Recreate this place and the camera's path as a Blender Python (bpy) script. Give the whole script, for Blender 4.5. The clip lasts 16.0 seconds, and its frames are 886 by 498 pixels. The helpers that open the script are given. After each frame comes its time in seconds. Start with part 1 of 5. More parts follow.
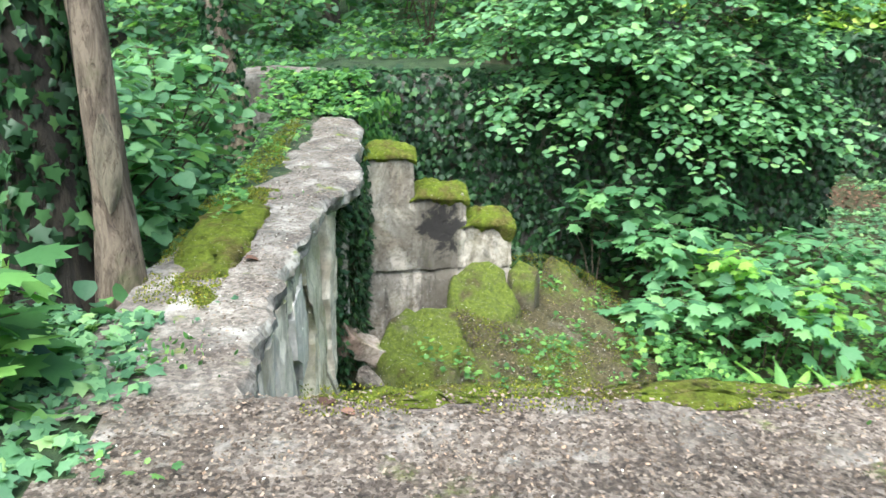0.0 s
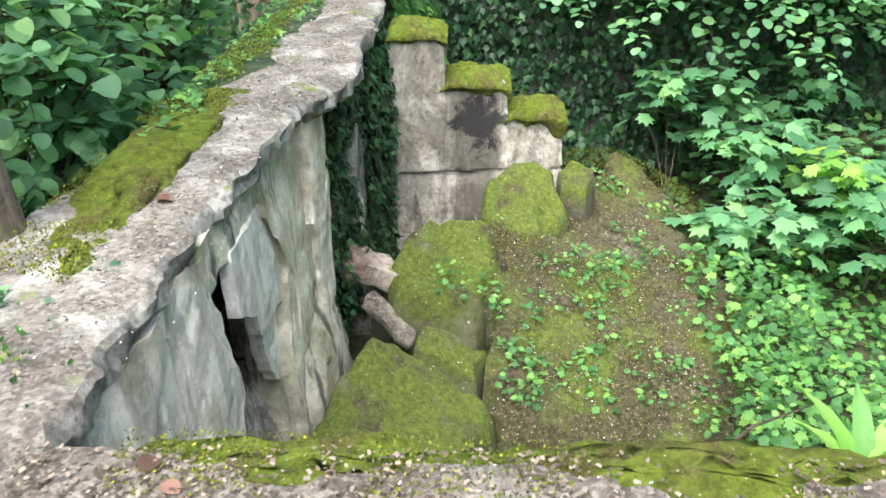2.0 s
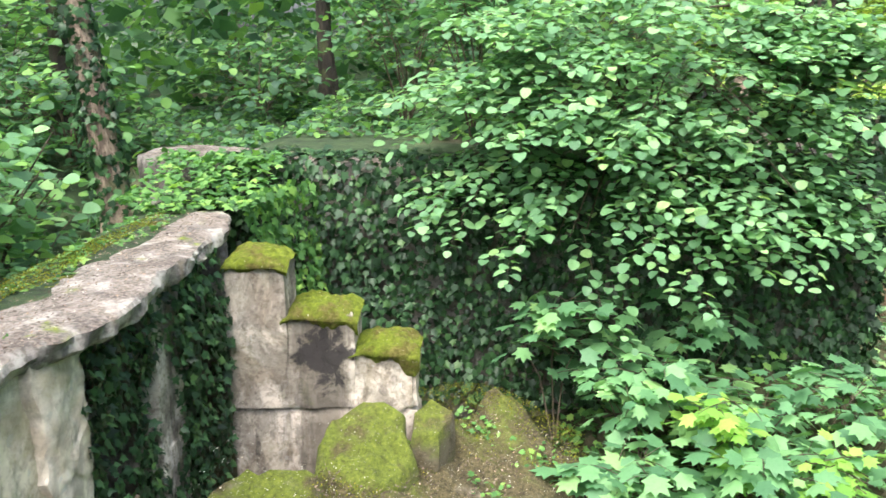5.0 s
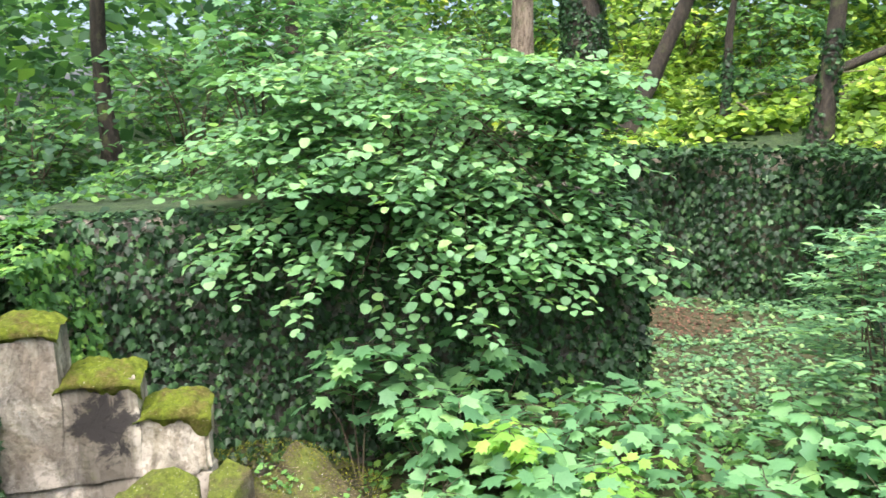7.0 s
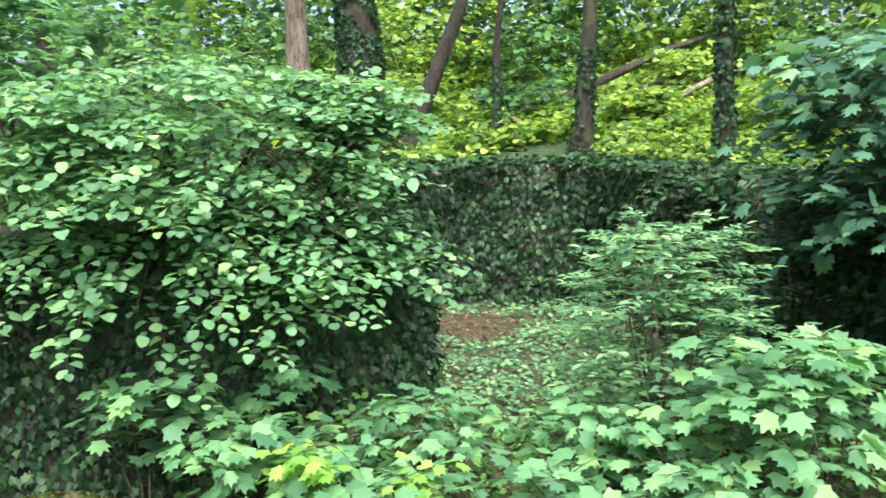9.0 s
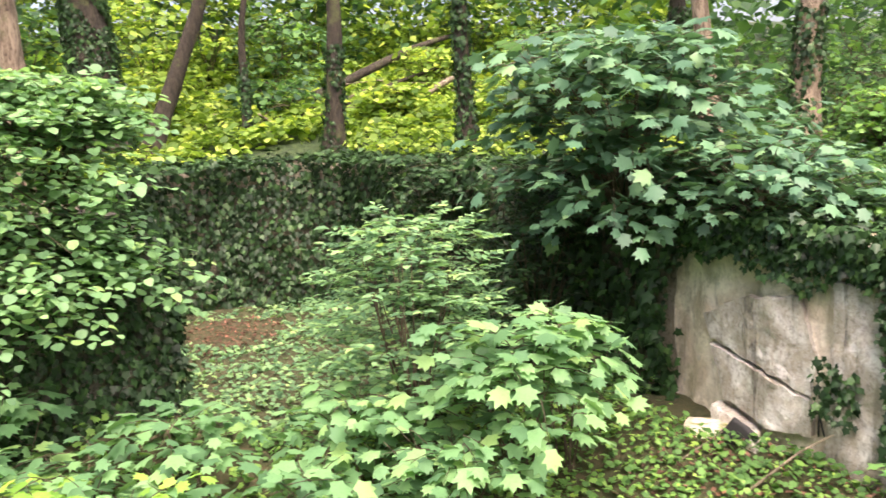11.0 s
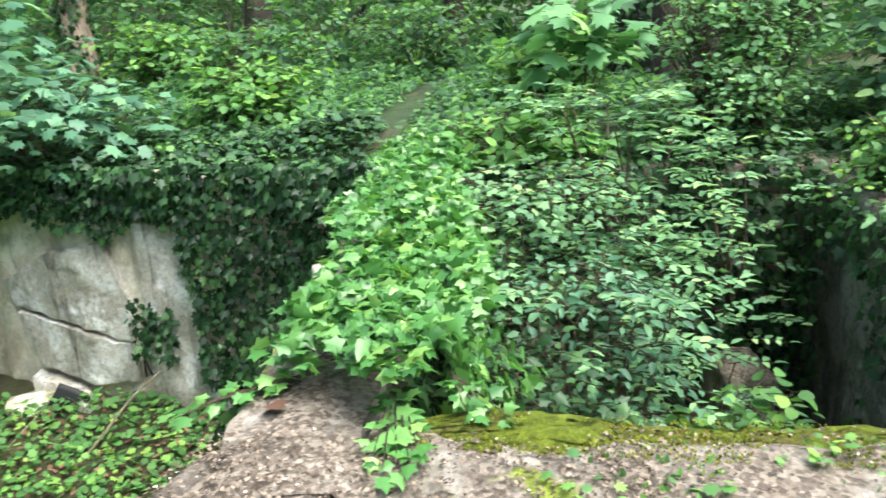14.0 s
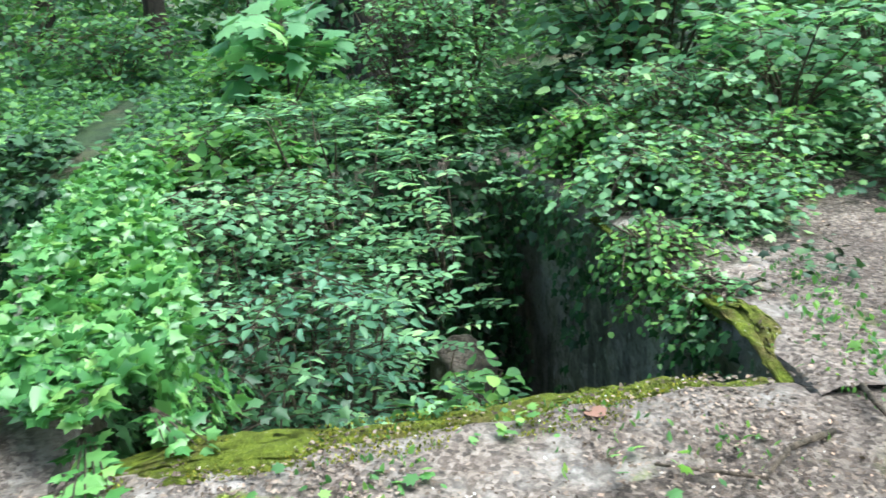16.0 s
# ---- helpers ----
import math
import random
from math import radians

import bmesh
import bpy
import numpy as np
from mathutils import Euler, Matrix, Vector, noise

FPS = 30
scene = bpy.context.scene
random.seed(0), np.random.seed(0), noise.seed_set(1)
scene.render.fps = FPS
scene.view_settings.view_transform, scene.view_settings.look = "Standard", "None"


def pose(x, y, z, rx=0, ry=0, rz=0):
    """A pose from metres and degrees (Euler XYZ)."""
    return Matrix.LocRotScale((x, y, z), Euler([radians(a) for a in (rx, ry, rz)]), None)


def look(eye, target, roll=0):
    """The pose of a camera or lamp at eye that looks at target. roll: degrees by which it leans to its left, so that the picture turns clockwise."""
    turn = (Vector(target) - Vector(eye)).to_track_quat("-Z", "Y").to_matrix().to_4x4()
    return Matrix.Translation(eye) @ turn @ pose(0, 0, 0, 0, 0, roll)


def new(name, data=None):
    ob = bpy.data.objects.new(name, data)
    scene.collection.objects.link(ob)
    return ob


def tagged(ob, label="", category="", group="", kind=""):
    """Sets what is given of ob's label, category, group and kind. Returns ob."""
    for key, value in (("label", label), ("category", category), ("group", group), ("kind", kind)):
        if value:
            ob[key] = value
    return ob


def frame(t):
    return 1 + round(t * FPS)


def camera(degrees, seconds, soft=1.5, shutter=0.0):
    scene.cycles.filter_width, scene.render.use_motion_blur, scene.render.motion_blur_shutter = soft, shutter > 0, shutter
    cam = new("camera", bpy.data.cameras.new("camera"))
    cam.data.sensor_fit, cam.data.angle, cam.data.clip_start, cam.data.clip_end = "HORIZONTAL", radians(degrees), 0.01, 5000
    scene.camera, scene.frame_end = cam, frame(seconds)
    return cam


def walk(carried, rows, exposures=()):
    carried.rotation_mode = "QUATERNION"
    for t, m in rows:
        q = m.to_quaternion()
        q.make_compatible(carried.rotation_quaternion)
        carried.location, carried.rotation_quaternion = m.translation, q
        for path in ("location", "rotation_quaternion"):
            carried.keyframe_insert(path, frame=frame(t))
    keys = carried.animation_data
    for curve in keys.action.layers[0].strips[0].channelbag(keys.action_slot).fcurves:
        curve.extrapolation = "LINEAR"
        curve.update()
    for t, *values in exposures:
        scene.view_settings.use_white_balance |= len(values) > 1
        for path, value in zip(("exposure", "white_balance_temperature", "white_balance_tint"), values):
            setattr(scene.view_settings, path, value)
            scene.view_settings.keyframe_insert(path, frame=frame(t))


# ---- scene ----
cam = camera(57.1, 16.0, shutter=0.3)
PATH = [
    (0, (-0.204, -0.822, 1.645), (-0.032, 1.057, 0.982), 1.2),
    (0.5, (-0.056, -0.48, 1.635), (-0.015, 1.377, 0.893), 1.1),
    (1, (0.123, -0.177, 1.628), (0.094, 1.649, 0.812), 0.0),
    (1.5, (0.315, 0.09, 1.608), (0.261, 1.875, 0.708), -0.7),
    (2, (0.47, 0.399, 1.573), (0.398, 2.144, 0.599), -1.1),
    (2.5, (0.625, 0.669, 1.546), (0.48, 2.391, 0.539), -2.0),
    (3, (0.929, 0.796, 1.612), (0.669, 2.553, 0.692), -2.0),
    (3.5, (1.145, 0.936, 1.643), (0.867, 2.746, 0.839), -0.9),
    (4, (1.364, 1.145, 1.691), (1.14, 3.008, 0.998), 0.2),
    (6.3, (1.951, 1.018, 1.434), (2.153, 2.969, 1.043), -0.6),
    (6.5, (1.958, 0.992, 1.442), (2.214, 2.938, 1.06), -0.6),
    (7, (1.967, 0.993, 1.44), (2.345, 2.924, 1.079), -0.9),
    (7.5, (1.982, 1.002, 1.442), (2.475, 2.909, 1.094), -1.2),
    (8, (1.999, 0.993, 1.449), (2.609, 2.867, 1.109), -1.4),
    (8.5, (2.014, 0.991, 1.449), (2.744, 2.822, 1.113), -1.6),
    (9, (2.043, 0.994, 1.443), (2.903, 2.768, 1.108), -1.8),
    (9.2, (2.061, 0.987, 1.426), (2.975, 2.734, 1.094), -2.0),
    (11.3, (2.334, 0.812, 1.428), (3.715, 2.207, 1.047), -3.1),
    (11.5, (2.343, 0.802, 1.431), (3.773, 2.143, 1.034), -3.4),
    (12, (2.4, 0.786, 1.446), (3.971, 1.941, 1.001), -3.6),
    (12.5, (2.581, 0.83, 1.418), (4.291, 1.743, 0.925), -4.0),
    (13, (2.728, 0.852, 1.401), (4.551, 1.472, 0.861), -4.0),
    (13.5, (2.751, 0.81, 1.398), (4.639, 1.139, 0.825), -3.5),
    (14, (2.761, 0.74, 1.401), (4.672, 0.819, 0.818), -2.9),
    (14.5, (2.755, 0.703, 1.405), (4.666, 0.613, 0.823), -2.8),
    (15, (2.755, 0.682, 1.403), (4.652, 0.441, 0.819), -2.9),
    (15.5, (2.758, 0.639, 1.401), (4.631, 0.257, 0.81), -3.3),
    (16, (2.746, 0.557, 1.396), (4.577, 0.019, 0.799), -3.5),
]
walk(cam, [(t, look(eye, target, roll)) for t, eye, target, roll in PATH], [(0.0, 1.65, 5800, 0), (2.5, 1.78, 6000, 4), (4.0, 1.9, 6200, 8), (7.5, 1.82, 6400, 10), (9.2, 1.8, 6100, 8), (11.3, 1.93, 7500, 24), (11.9, 1.93, 7500, 24), (12.5, 1.85, 6400, 6), (14.5, 1.78, 6200, 1), (16.0, 1.65, 5600, -1)])

# ---------------------------------------------------------------- light
SUN_EL, SUN_AZ = 64.0, 202.0
world = bpy.data.worlds.new("sky")
scene.world = world
world.use_nodes = True
wn = world.node_tree
sky = wn.nodes.new("ShaderNodeTexSky")
sky.sky_type, sky.sun_disc = "NISHITA", False
sky.sun_elevation, sky.sun_rotation = radians(SUN_EL), radians(SUN_AZ)
sky.air_density, sky.dust_density = 0.7, 5.0
wn.links.new(sky.outputs[0], wn.nodes["Background"].inputs[0])
wn.nodes["Background"].inputs[1].default_value = 0.15
sun = new("sun", bpy.data.lights.new("sun", "SUN"))
sun.data.energy, sun.data.angle, sun.data.color = 2.5, radians(62), (1.0, 0.97, 0.91)
sun.matrix_world = look((math.sin(radians(SUN_AZ)) * math.cos(radians(SUN_EL)) * 30, math.cos(radians(SUN_AZ)) * math.cos(radians(SUN_EL)) * 30, math.sin(radians(SUN_EL)) * 30), (0, 0, 0))


# ---------------------------------------------------------------- materials
class Mat:
    """Small helper round a node material."""

    def __init__(self, name):
        self.m = bpy.data.materials.new(name)
        self.m.use_nodes = True
        self.t = self.m.node_tree
        self.b = self.t.nodes["Principled BSDF"]
        self.out = self.t.nodes["Material Output"]
        self.geo = self.node("ShaderNodeNewGeometry")
        self.pos = self.geo.outputs["Position"]

    def node(self, kind, **kw):
        n = self.t.nodes.new(kind)
        for k, v in kw.items():
            n.inputs[k.replace("_", " ")].default_value = v
        return n

    def link(self, a, b):
        self.t.links.new(a, b)

    def noise(self, scale, detail=6.0, rough=0.6, vec=None, warp=0.0):
        n = self.node("ShaderNodeTexNoise", Scale=scale, Detail=detail, Roughness=rough, Distortion=warp)
        self.link(vec or self.pos, n.inputs["Vector"])
        return n.outputs["Fac"]

    def stretch(self, sx, sy, sz):
        n = self.node("ShaderNodeMapping")
        n.inputs["Scale"].default_value = (sx, sy, sz)
        self.link(self.pos, n.inputs["Vector"])
        return n.outputs[0]

    def step(self, fac, a, b):
        n = self.node("ShaderNodeMapRange")
        n.interpolation_type = "SMOOTHSTEP"
        self.link(fac, n.inputs[0])
        n.inputs[1].default_value, n.inputs[2].default_value = a, b
        return n.outputs[0]

    def mathn(self, op, a, b):
        n = self.node("ShaderNodeMath")
        n.operation = op
        for i, v in enumerate((a, b)):
            if isinstance(v, (int, float)):
                n.inputs[i].default_value = v
            else:
                self.link(v, n.inputs[i])
        return n.outputs[0]

    def ramp(self, fac, stops):
        n = self.node("ShaderNodeValToRGB")
        e = n.color_ramp.elements
        while len(e) < len(stops):
            e.new(0.5)
        for i, (p, c) in enumerate(stops):
            e[i].position, e[i].color = p, (*c, 1)
        self.link(fac, n.inputs[0])
        return n.outputs[0]

    def mix(self, fac, a, b, mode="MIX"):
        n = self.t.nodes.new("ShaderNodeMix")
        n.data_type, n.blend_type = "RGBA", mode
        for i, v in ((0, fac), (6, a), (7, b)):
            if isinstance(v, (int, float)):
                n.inputs[i].default_value = v
            elif isinstance(v, tuple):
                n.inputs[i].default_value = (*v, 1)
            else:
                self.link(v, n.inputs[i])
        return n.outputs[2]

    def bump(self, height, strength=0.5, dist=0.02):
        n = self.node("ShaderNodeBump", Strength=strength, Distance=dist)
        self.link(height, n.inputs["Height"])
        self.link(n.outputs[0], self.b.inputs["Normal"])

    def done(self, col, rough=0.85):
        self.link(col, self.b.inputs["Base Color"]) if not isinstance(col, tuple) else None
        if isinstance(col, tuple):
            self.b.inputs["Base Color"].default_value = (*col, 1)
        self.b.inputs["Roughness"].default_value = rough
        return self.m


def up_facing(k, a, b):
    sep = k.node("ShaderNodeSeparateXYZ")
    k.link(k.geo.outputs["Normal"], sep.inputs[0])
    return k.step(sep.outputs[2], a, b)


MOSS = [(0.30, (0.024, 0.036, 0.006)), (0.43, (0.095, 0.12, 0.011)), (0.56, (0.16, 0.205, 0.020)), (0.72, (0.28, 0.30, 0.04))]
LITTER = [(0.25, (0.022, 0.016, 0.012)), (0.42, (0.085, 0.064, 0.05)), (0.58, (0.205, 0.165, 0.135)), (0.8, (0.40, 0.355, 0.31))]


def litter_colour(k):
    fine = k.noise(38, 8, 0.75)
    cell = k.node("ShaderNodeTexVoronoi", Scale=55.0)
    k.link(k.pos, cell.inputs["Vector"])
    chip = k.node("ShaderNodeSeparateColor")
    k.link(cell.outputs["Color"], chip.inputs[0])
    f = k.mathn("ADD", k.mathn("MULTIPLY", fine, 0.7), k.mathn("MULTIPLY", chip.outputs[0], 0.3))
    big = k.step(k.noise(1.4, 4), 0.35, 0.65)
    return k.mix(k.mathn("MULTIPLY", big, 0.7), k.ramp(f, LITTER), k.mix(1.0, k.ramp(f, LITTER), (0.45, 0.42, 0.4), "MULTIPLY")), f


def make_concrete(name, pale, dark, moss_lo, moss_hi, litter=0.0, streak=0.6, dirt=0.5, blot=0.0, soot=None, grit=0.8, peel=0.0):
    k = Mat(name)
    mid, fine = k.noise(2.2, 8, 0.65, warp=0.4), k.noise(22, 8, 0.7)
    col = k.mix(k.step(mid, 0.42, 0.56), dark, pale)
    runs = k.noise(5.0, 5, 0.6, vec=k.stretch(1.0, 1.0, 0.13))
    col = k.mix(k.mathn("MULTIPLY", k.step(runs, 0.52, 0.62), streak), col, (0.035, 0.032, 0.028))
    rust = k.noise(3.4, 6, 0.6, vec=k.stretch(1, 1, 0.3), warp=0.6)
    col = k.mix(k.mathn("MULTIPLY", k.step(rust, 0.56, 0.68), dirt), col, (0.15, 0.115, 0.05))
    col = k.mix(k.mathn("MULTIPLY", k.step(fine, 0.47, 0.62), grit), col, k.mix(1.0, col, (0.42, 0.40, 0.36), "MULTIPLY"))
    spots = k.step(k.noise(9, 3, 0.5), 0.66, 0.7)
    col = k.mix(k.mathn("MULTIPLY", spots, 0.6), col, (0.5, 0.49, 0.45))
    flaked = None
    if peel:
        flaked = k.step(k.noise(3.8, 10, 0.72, vec=k.stretch(1.0, 1.0, 0.62), warp=0.9), 0.50, 0.535)
        bare = k.ramp(k.noise(26, 8, 0.75), [(0.3, (0.20, 0.17, 0.12)), (0.5, (0.42, 0.37, 0.29)), (0.7, (0.60, 0.55, 0.46))])
        col = k.mix(k.mathn("MULTIPLY", flaked, peel), col, bare)
    if blot:
        black = k.step(k.noise(1.9, 6, 0.65, vec=k.stretch(1.3, 1.0, 0.6), warp=0.5), 0.50, 0.57)
        col = k.mix(k.mathn("MULTIPLY", black, blot), col, (0.028, 0.025, 0.024))
    if soot:
        sep = k.node("ShaderNodeSeparateXYZ")
        k.link(k.pos, sep.inputs[0])
        ax = k.mathn("ABSOLUTE", k.mathn("SUBTRACT", sep.outputs[0], soot[0]), 0.0)
        az = k.mathn("ABSOLUTE", k.mathn("SUBTRACT", sep.outputs[2], soot[1]), 0.0)
        blob = k.mathn("ADD", k.mathn("DIVIDE", ax, soot[2]), k.mathn("DIVIDE", az, soot[3]))
        run = k.mathn("ADD", k.mathn("DIVIDE", ax, soot[2] * 0.8), k.mathn("MULTIPLY", k.noise(6.0, 5, 0.6, vec=k.stretch(1, 1, 0.12)), 1.4))
        col = k.mix(k.mathn("MULTIPLY", k.mathn("SUBTRACT", 1.0, k.step(run, 1.15, 1.6)), 0.8), col, (0.10, 0.085, 0.065))
        ragged = k.mathn("ADD", blob, k.mathn("MULTIPLY", k.noise(4.5, 9, 0.75, warp=0.6), 3.0))
        col = k.mix(k.mathn("MULTIPLY", k.mathn("SUBTRACT", 1.0, k.step(ragged, 2.0, 2.3)), 0.92), col, (0.022, 0.019, 0.020))
    upf = up_facing(k, 0.45, 0.85)
    if litter:
        lit, _ = litter_colour(k)
        cover = k.mathn("MULTIPLY", k.mathn("MULTIPLY", upf, k.step(k.noise(3.1, 6, 0.65), 0.30, 0.55)), litter)
        col = k.mix(cover, col, lit)
    moss = k.mathn("MULTIPLY", k.step(k.noise(2.6, 7, 0.62, warp=0.3), moss_lo, moss_hi), k.mathn("ADD", k.mathn("MULTIPLY", upf, 0.8), 0.25))
    col = k.mix(moss, col, k.ramp(k.noise(17, 6, 0.7), MOSS))
    h = k.mathn("ADD", k.mathn("MULTIPLY", k.noise(7, 8, 0.7), 1.0), k.mathn("MULTIPLY", fine, 0.5))
    h = k.mathn("ADD", h, k.mathn("MULTIPLY", k.noise(70, 6, 0.7), 0.25))
    if flaked:
        h = k.mathn("SUBTRACT", h, k.mathn("MULTIPLY", flaked, 0.3))
    k.bump(h, 0.7, 0.028)
    return k.done(col, 0.9)


CONCRETE = make_concrete("weathered concrete", (0.50, 0.47, 0.40), (0.22, 0.20, 0.165), 0.60, 0.72)
SLABTOP = make_concrete("slab concrete", (0.44, 0.41, 0.365), (0.17, 0.155, 0.14), 0.60, 0.70, litter=0.8, streak=0.3)
COPING = make_concrete("littered concrete", (0.32, 0.29, 0.26), (0.17, 0.15, 0.13), 0.62, 0.72, litter=1.0)
PLASTER = make_concrete("pale peeled plaster", (0.86, 0.78, 0.66), (0.62, 0.53, 0.41), 0.52, 0.68, streak=0.35, dirt=0.45, grit=0.25, peel=0.35)
DRIPS = make_concrete("mossy streaked plaster", (0.74, 0.68, 0.54), (0.46, 0.41, 0.28), 0.48, 0.64, streak=0.85, dirt=0.6, grit=0.35, peel=0.3)
CHALK = make_concrete("chalky white plaster", (0.90, 0.84, 0.76), (0.72, 0.66, 0.58), 0.74, 0.84, streak=0.3, dirt=0.2, grit=0.25, peel=0.12)
STAINED = make_concrete("black stained concrete", (0.62, 0.55, 0.47), (0.36, 0.30, 0.235), 0.57, 0.70, streak=0.55, dirt=0.55, blot=0.4, grit=0.7, peel=0.5, soot=(0.52, -1.0, 0.36, 0.5))
RUSTY = make_concrete("rust tinged pitted concrete", (0.50, 0.40, 0.33), (0.24, 0.165, 0.125), 0.62, 0.74, streak=0.4, dirt=0.7)
WASHED = make_concrete("rain washed plaster", (0.66, 0.65, 0.62), (0.42, 0.39, 0.34), 0.66, 0.78, streak=0.6, dirt=0.4, grit=0.6, peel=0.45)
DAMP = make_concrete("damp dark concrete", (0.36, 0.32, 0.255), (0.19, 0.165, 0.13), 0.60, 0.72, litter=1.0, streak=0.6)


def make_moss():
    k = Mat("cushion moss")
    c = k.ramp(k.noise(19, 8, 0.8), MOSS)
    c = k.mix(k.mathn("MULTIPLY", k.step(k.noise(3.6, 7, 0.7), 0.46, 0.62), 0.75), c, k.ramp(k.noise(33, 7, 0.8), [(0.35, (0.03, 0.022, 0.008)), (0.5, (0.11, 0.08, 0.025)), (0.68, (0.24, 0.18, 0.09))]))
    c = k.mix(k.step(k.noise(70, 2, 0.5), 0.70, 0.74), c, (0.5, 0.48, 0.38))
    k.bump(k.mathn("ADD", k.noise(45, 6, 0.8), k.noise(11, 4)), 1.0, 0.03)
    k.b.inputs["Specular IOR Level"].default_value = 0.2
    return k.done(c, 0.95)


def make_rock(name, lo, hi):
    k = Mat(name)
    stone = k.mix(k.step(k.noise(4, 8, 0.7), 0.4, 0.6), (0.09, 0.075, 0.045), (0.26, 0.23, 0.17))
    upf = up_facing(k, -0.25, 0.35)
    moss = k.mathn("MULTIPLY", k.step(k.noise(1.5, 7, 0.65, warp=0.4), 0.30, 0.46), upf)
    brown = k.mix(k.step(k.noise(1.6, 7, 0.68), lo, hi), k.ramp(k.noise(24, 8, 0.8), MOSS), k.ramp(k.noise(30, 8, 0.8), [(0.35, (0.02, 0.016, 0.008)), (0.5, (0.085, 0.07, 0.026)), (0.65, (0.19, 0.15, 0.075))]))
    c = k.mix(moss, stone, brown)
    c = k.mix(k.step(k.noise(60, 2, 0.5), 0.69, 0.73), c, (0.5, 0.48, 0.4))
    k.bump(k.mathn("ADD", k.noise(40, 6, 0.8), k.noise(6, 6)), 1.0, 0.04)
    return k.done(c, 0.95)


def make_soil():
    k = Mat("leaf litter soil")
    lit, f = litter_colour(k)
    green = k.step(k.noise(1.1, 7, 0.65), 0.54, 0.62)
    c = k.mix(k.mathn("MULTIPLY", green, 0.55), lit, k.ramp(k.noise(20, 6, 0.7), MOSS))
    k.bump(f, 0.9, 0.03)
    return k.done(c, 0.95)


def make_floor():
    k = Mat("forest floor")
    c = k.ramp(k.noise(9, 8, 0.75), [(0.25, (0.02, 0.022, 0.01)), (0.5, (0.055, 0.06, 0.022)), (0.7, (0.11, 0.075, 0.045)), (0.9, (0.2, 0.13, 0.09))])
    k.bump(k.noise(25, 6, 0.8), 1.0, 0.04)
    return k.done(c, 0.95)


def make_grass():
    k = Mat("forest ground")
    c = k.ramp(k.noise(5, 8, 0.75), [(0.35, (0.012, 0.02, 0.008)), (0.5, (0.03, 0.06, 0.018)), (0.68, (0.07, 0.10, 0.03))])
    path = k.mathn("MULTIPLY", k.step(k.noise(0.5, 4), 0.55, 0.66), 0.6)
    c = k.mix(path, c, (0.13, 0.09, 0.06))
    k.bump(k.noise(18, 6, 0.8), 1.0, 0.05)
    return k.done(c, 0.95)


def make_bark(name, pale, dark):
    k = Mat(name)
    n = k.noise(7, 8, 0.7, vec=k.stretch(1.6, 1.6, 0.35), warp=0.8)
    c = k.mix(k.step(n, 0.38, 0.62), dark, pale)
    c = k.mix(k.mathn("MULTIPLY", k.step(k.noise(2.2, 5), 0.56, 0.68), 0.6), c, (0.10, 0.12, 0.04))
    plates = k.noise(16, 8, 0.75, vec=k.stretch(1.4, 1.4, 0.5), warp=1.2)
    c = k.mix(k.mathn("MULTIPLY", k.step(plates, 0.52, 0.62), 0.8), c, k.mix(1.0, c, (0.32, 0.28, 0.25), "MULTIPLY"))
    k.bump(k.mathn("SUBTRACT", n, k.mathn("MULTIPLY", plates, 0.6)), 1.0, 0.06)
    return k.done(c, 0.9)


def make_leaf(name, dark, mid, light, gloss=0.42, glow=0.35, shine=0.36):
    """Leaf blades: each blade a little different, thin enough to let light through."""
    k = Mat(name)
    info = k.node("ShaderNodeObjectInfo")
    r = k.mathn("FRACT", k.mathn("ADD", k.geo.outputs["Random Per Island"], info.outputs["Random"]), 0.0)
    c = k.ramp(r, [(0.0, dark), (0.55, mid), (0.9, light), (1.0, (light[0] * 1.35, light[1] * 1.15, light[2]))])
    c = k.mix(k.mathn("MULTIPLY", k.step(k.noise(40, 3, 0.6), 0.45, 0.75), 0.35), c, k.mix(1.0, c, (0.6, 0.68, 0.6), "MULTIPLY"))
    k.done(c, gloss + 0.08)
    k.b.inputs["Specular IOR Level"].default_value = shine
    tr = k.node("ShaderNodeBsdfTranslucent")
    k.link(k.mix(1.0, c, (1.35, 1.4, 0.8), "MULTIPLY"), tr.inputs[0])
    mx = k.node("ShaderNodeMixShader", Fac=glow)
    k.link(k.b.outputs[0], mx.inputs[1])
    k.link(tr.outputs[0], mx.inputs[2])
    k.link(mx.outputs[0], k.out.inputs[0])
    return k.m


MOSSY, ROCK, SOIL, FLOOR, GRASS = make_moss(), make_rock("mossy rubble", 0.50, 0.64), make_soil(), make_floor(), make_grass()
BROWNROCK = make_rock("brown mossy slab", 0.36, 0.55)
BARK = make_bark("grey brown bark", (0.055, 0.043, 0.03), (0.02, 0.016, 0.012))
PALEBARK = make_bark("pale fissured bark", (0.36, 0.28, 0.21), (0.13, 0.095, 0.07))
TWIG = make_bark("twig bark", (0.16, 0.12, 0.08), (0.07, 0.055, 0.035))
DEADWOOD = make_bark("dead pale wood", (0.36, 0.30, 0.22), (0.17, 0.14, 0.10))
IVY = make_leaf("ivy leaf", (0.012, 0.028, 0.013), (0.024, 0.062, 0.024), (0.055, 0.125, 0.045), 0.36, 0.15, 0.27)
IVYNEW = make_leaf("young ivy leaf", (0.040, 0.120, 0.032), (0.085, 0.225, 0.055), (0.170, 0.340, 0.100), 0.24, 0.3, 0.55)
HAZEL = make_leaf("hazel leaf", (0.080, 0.172, 0.085), (0.145, 0.295, 0.135), (0.225, 0.410, 0.180), 0.45, 0.4)
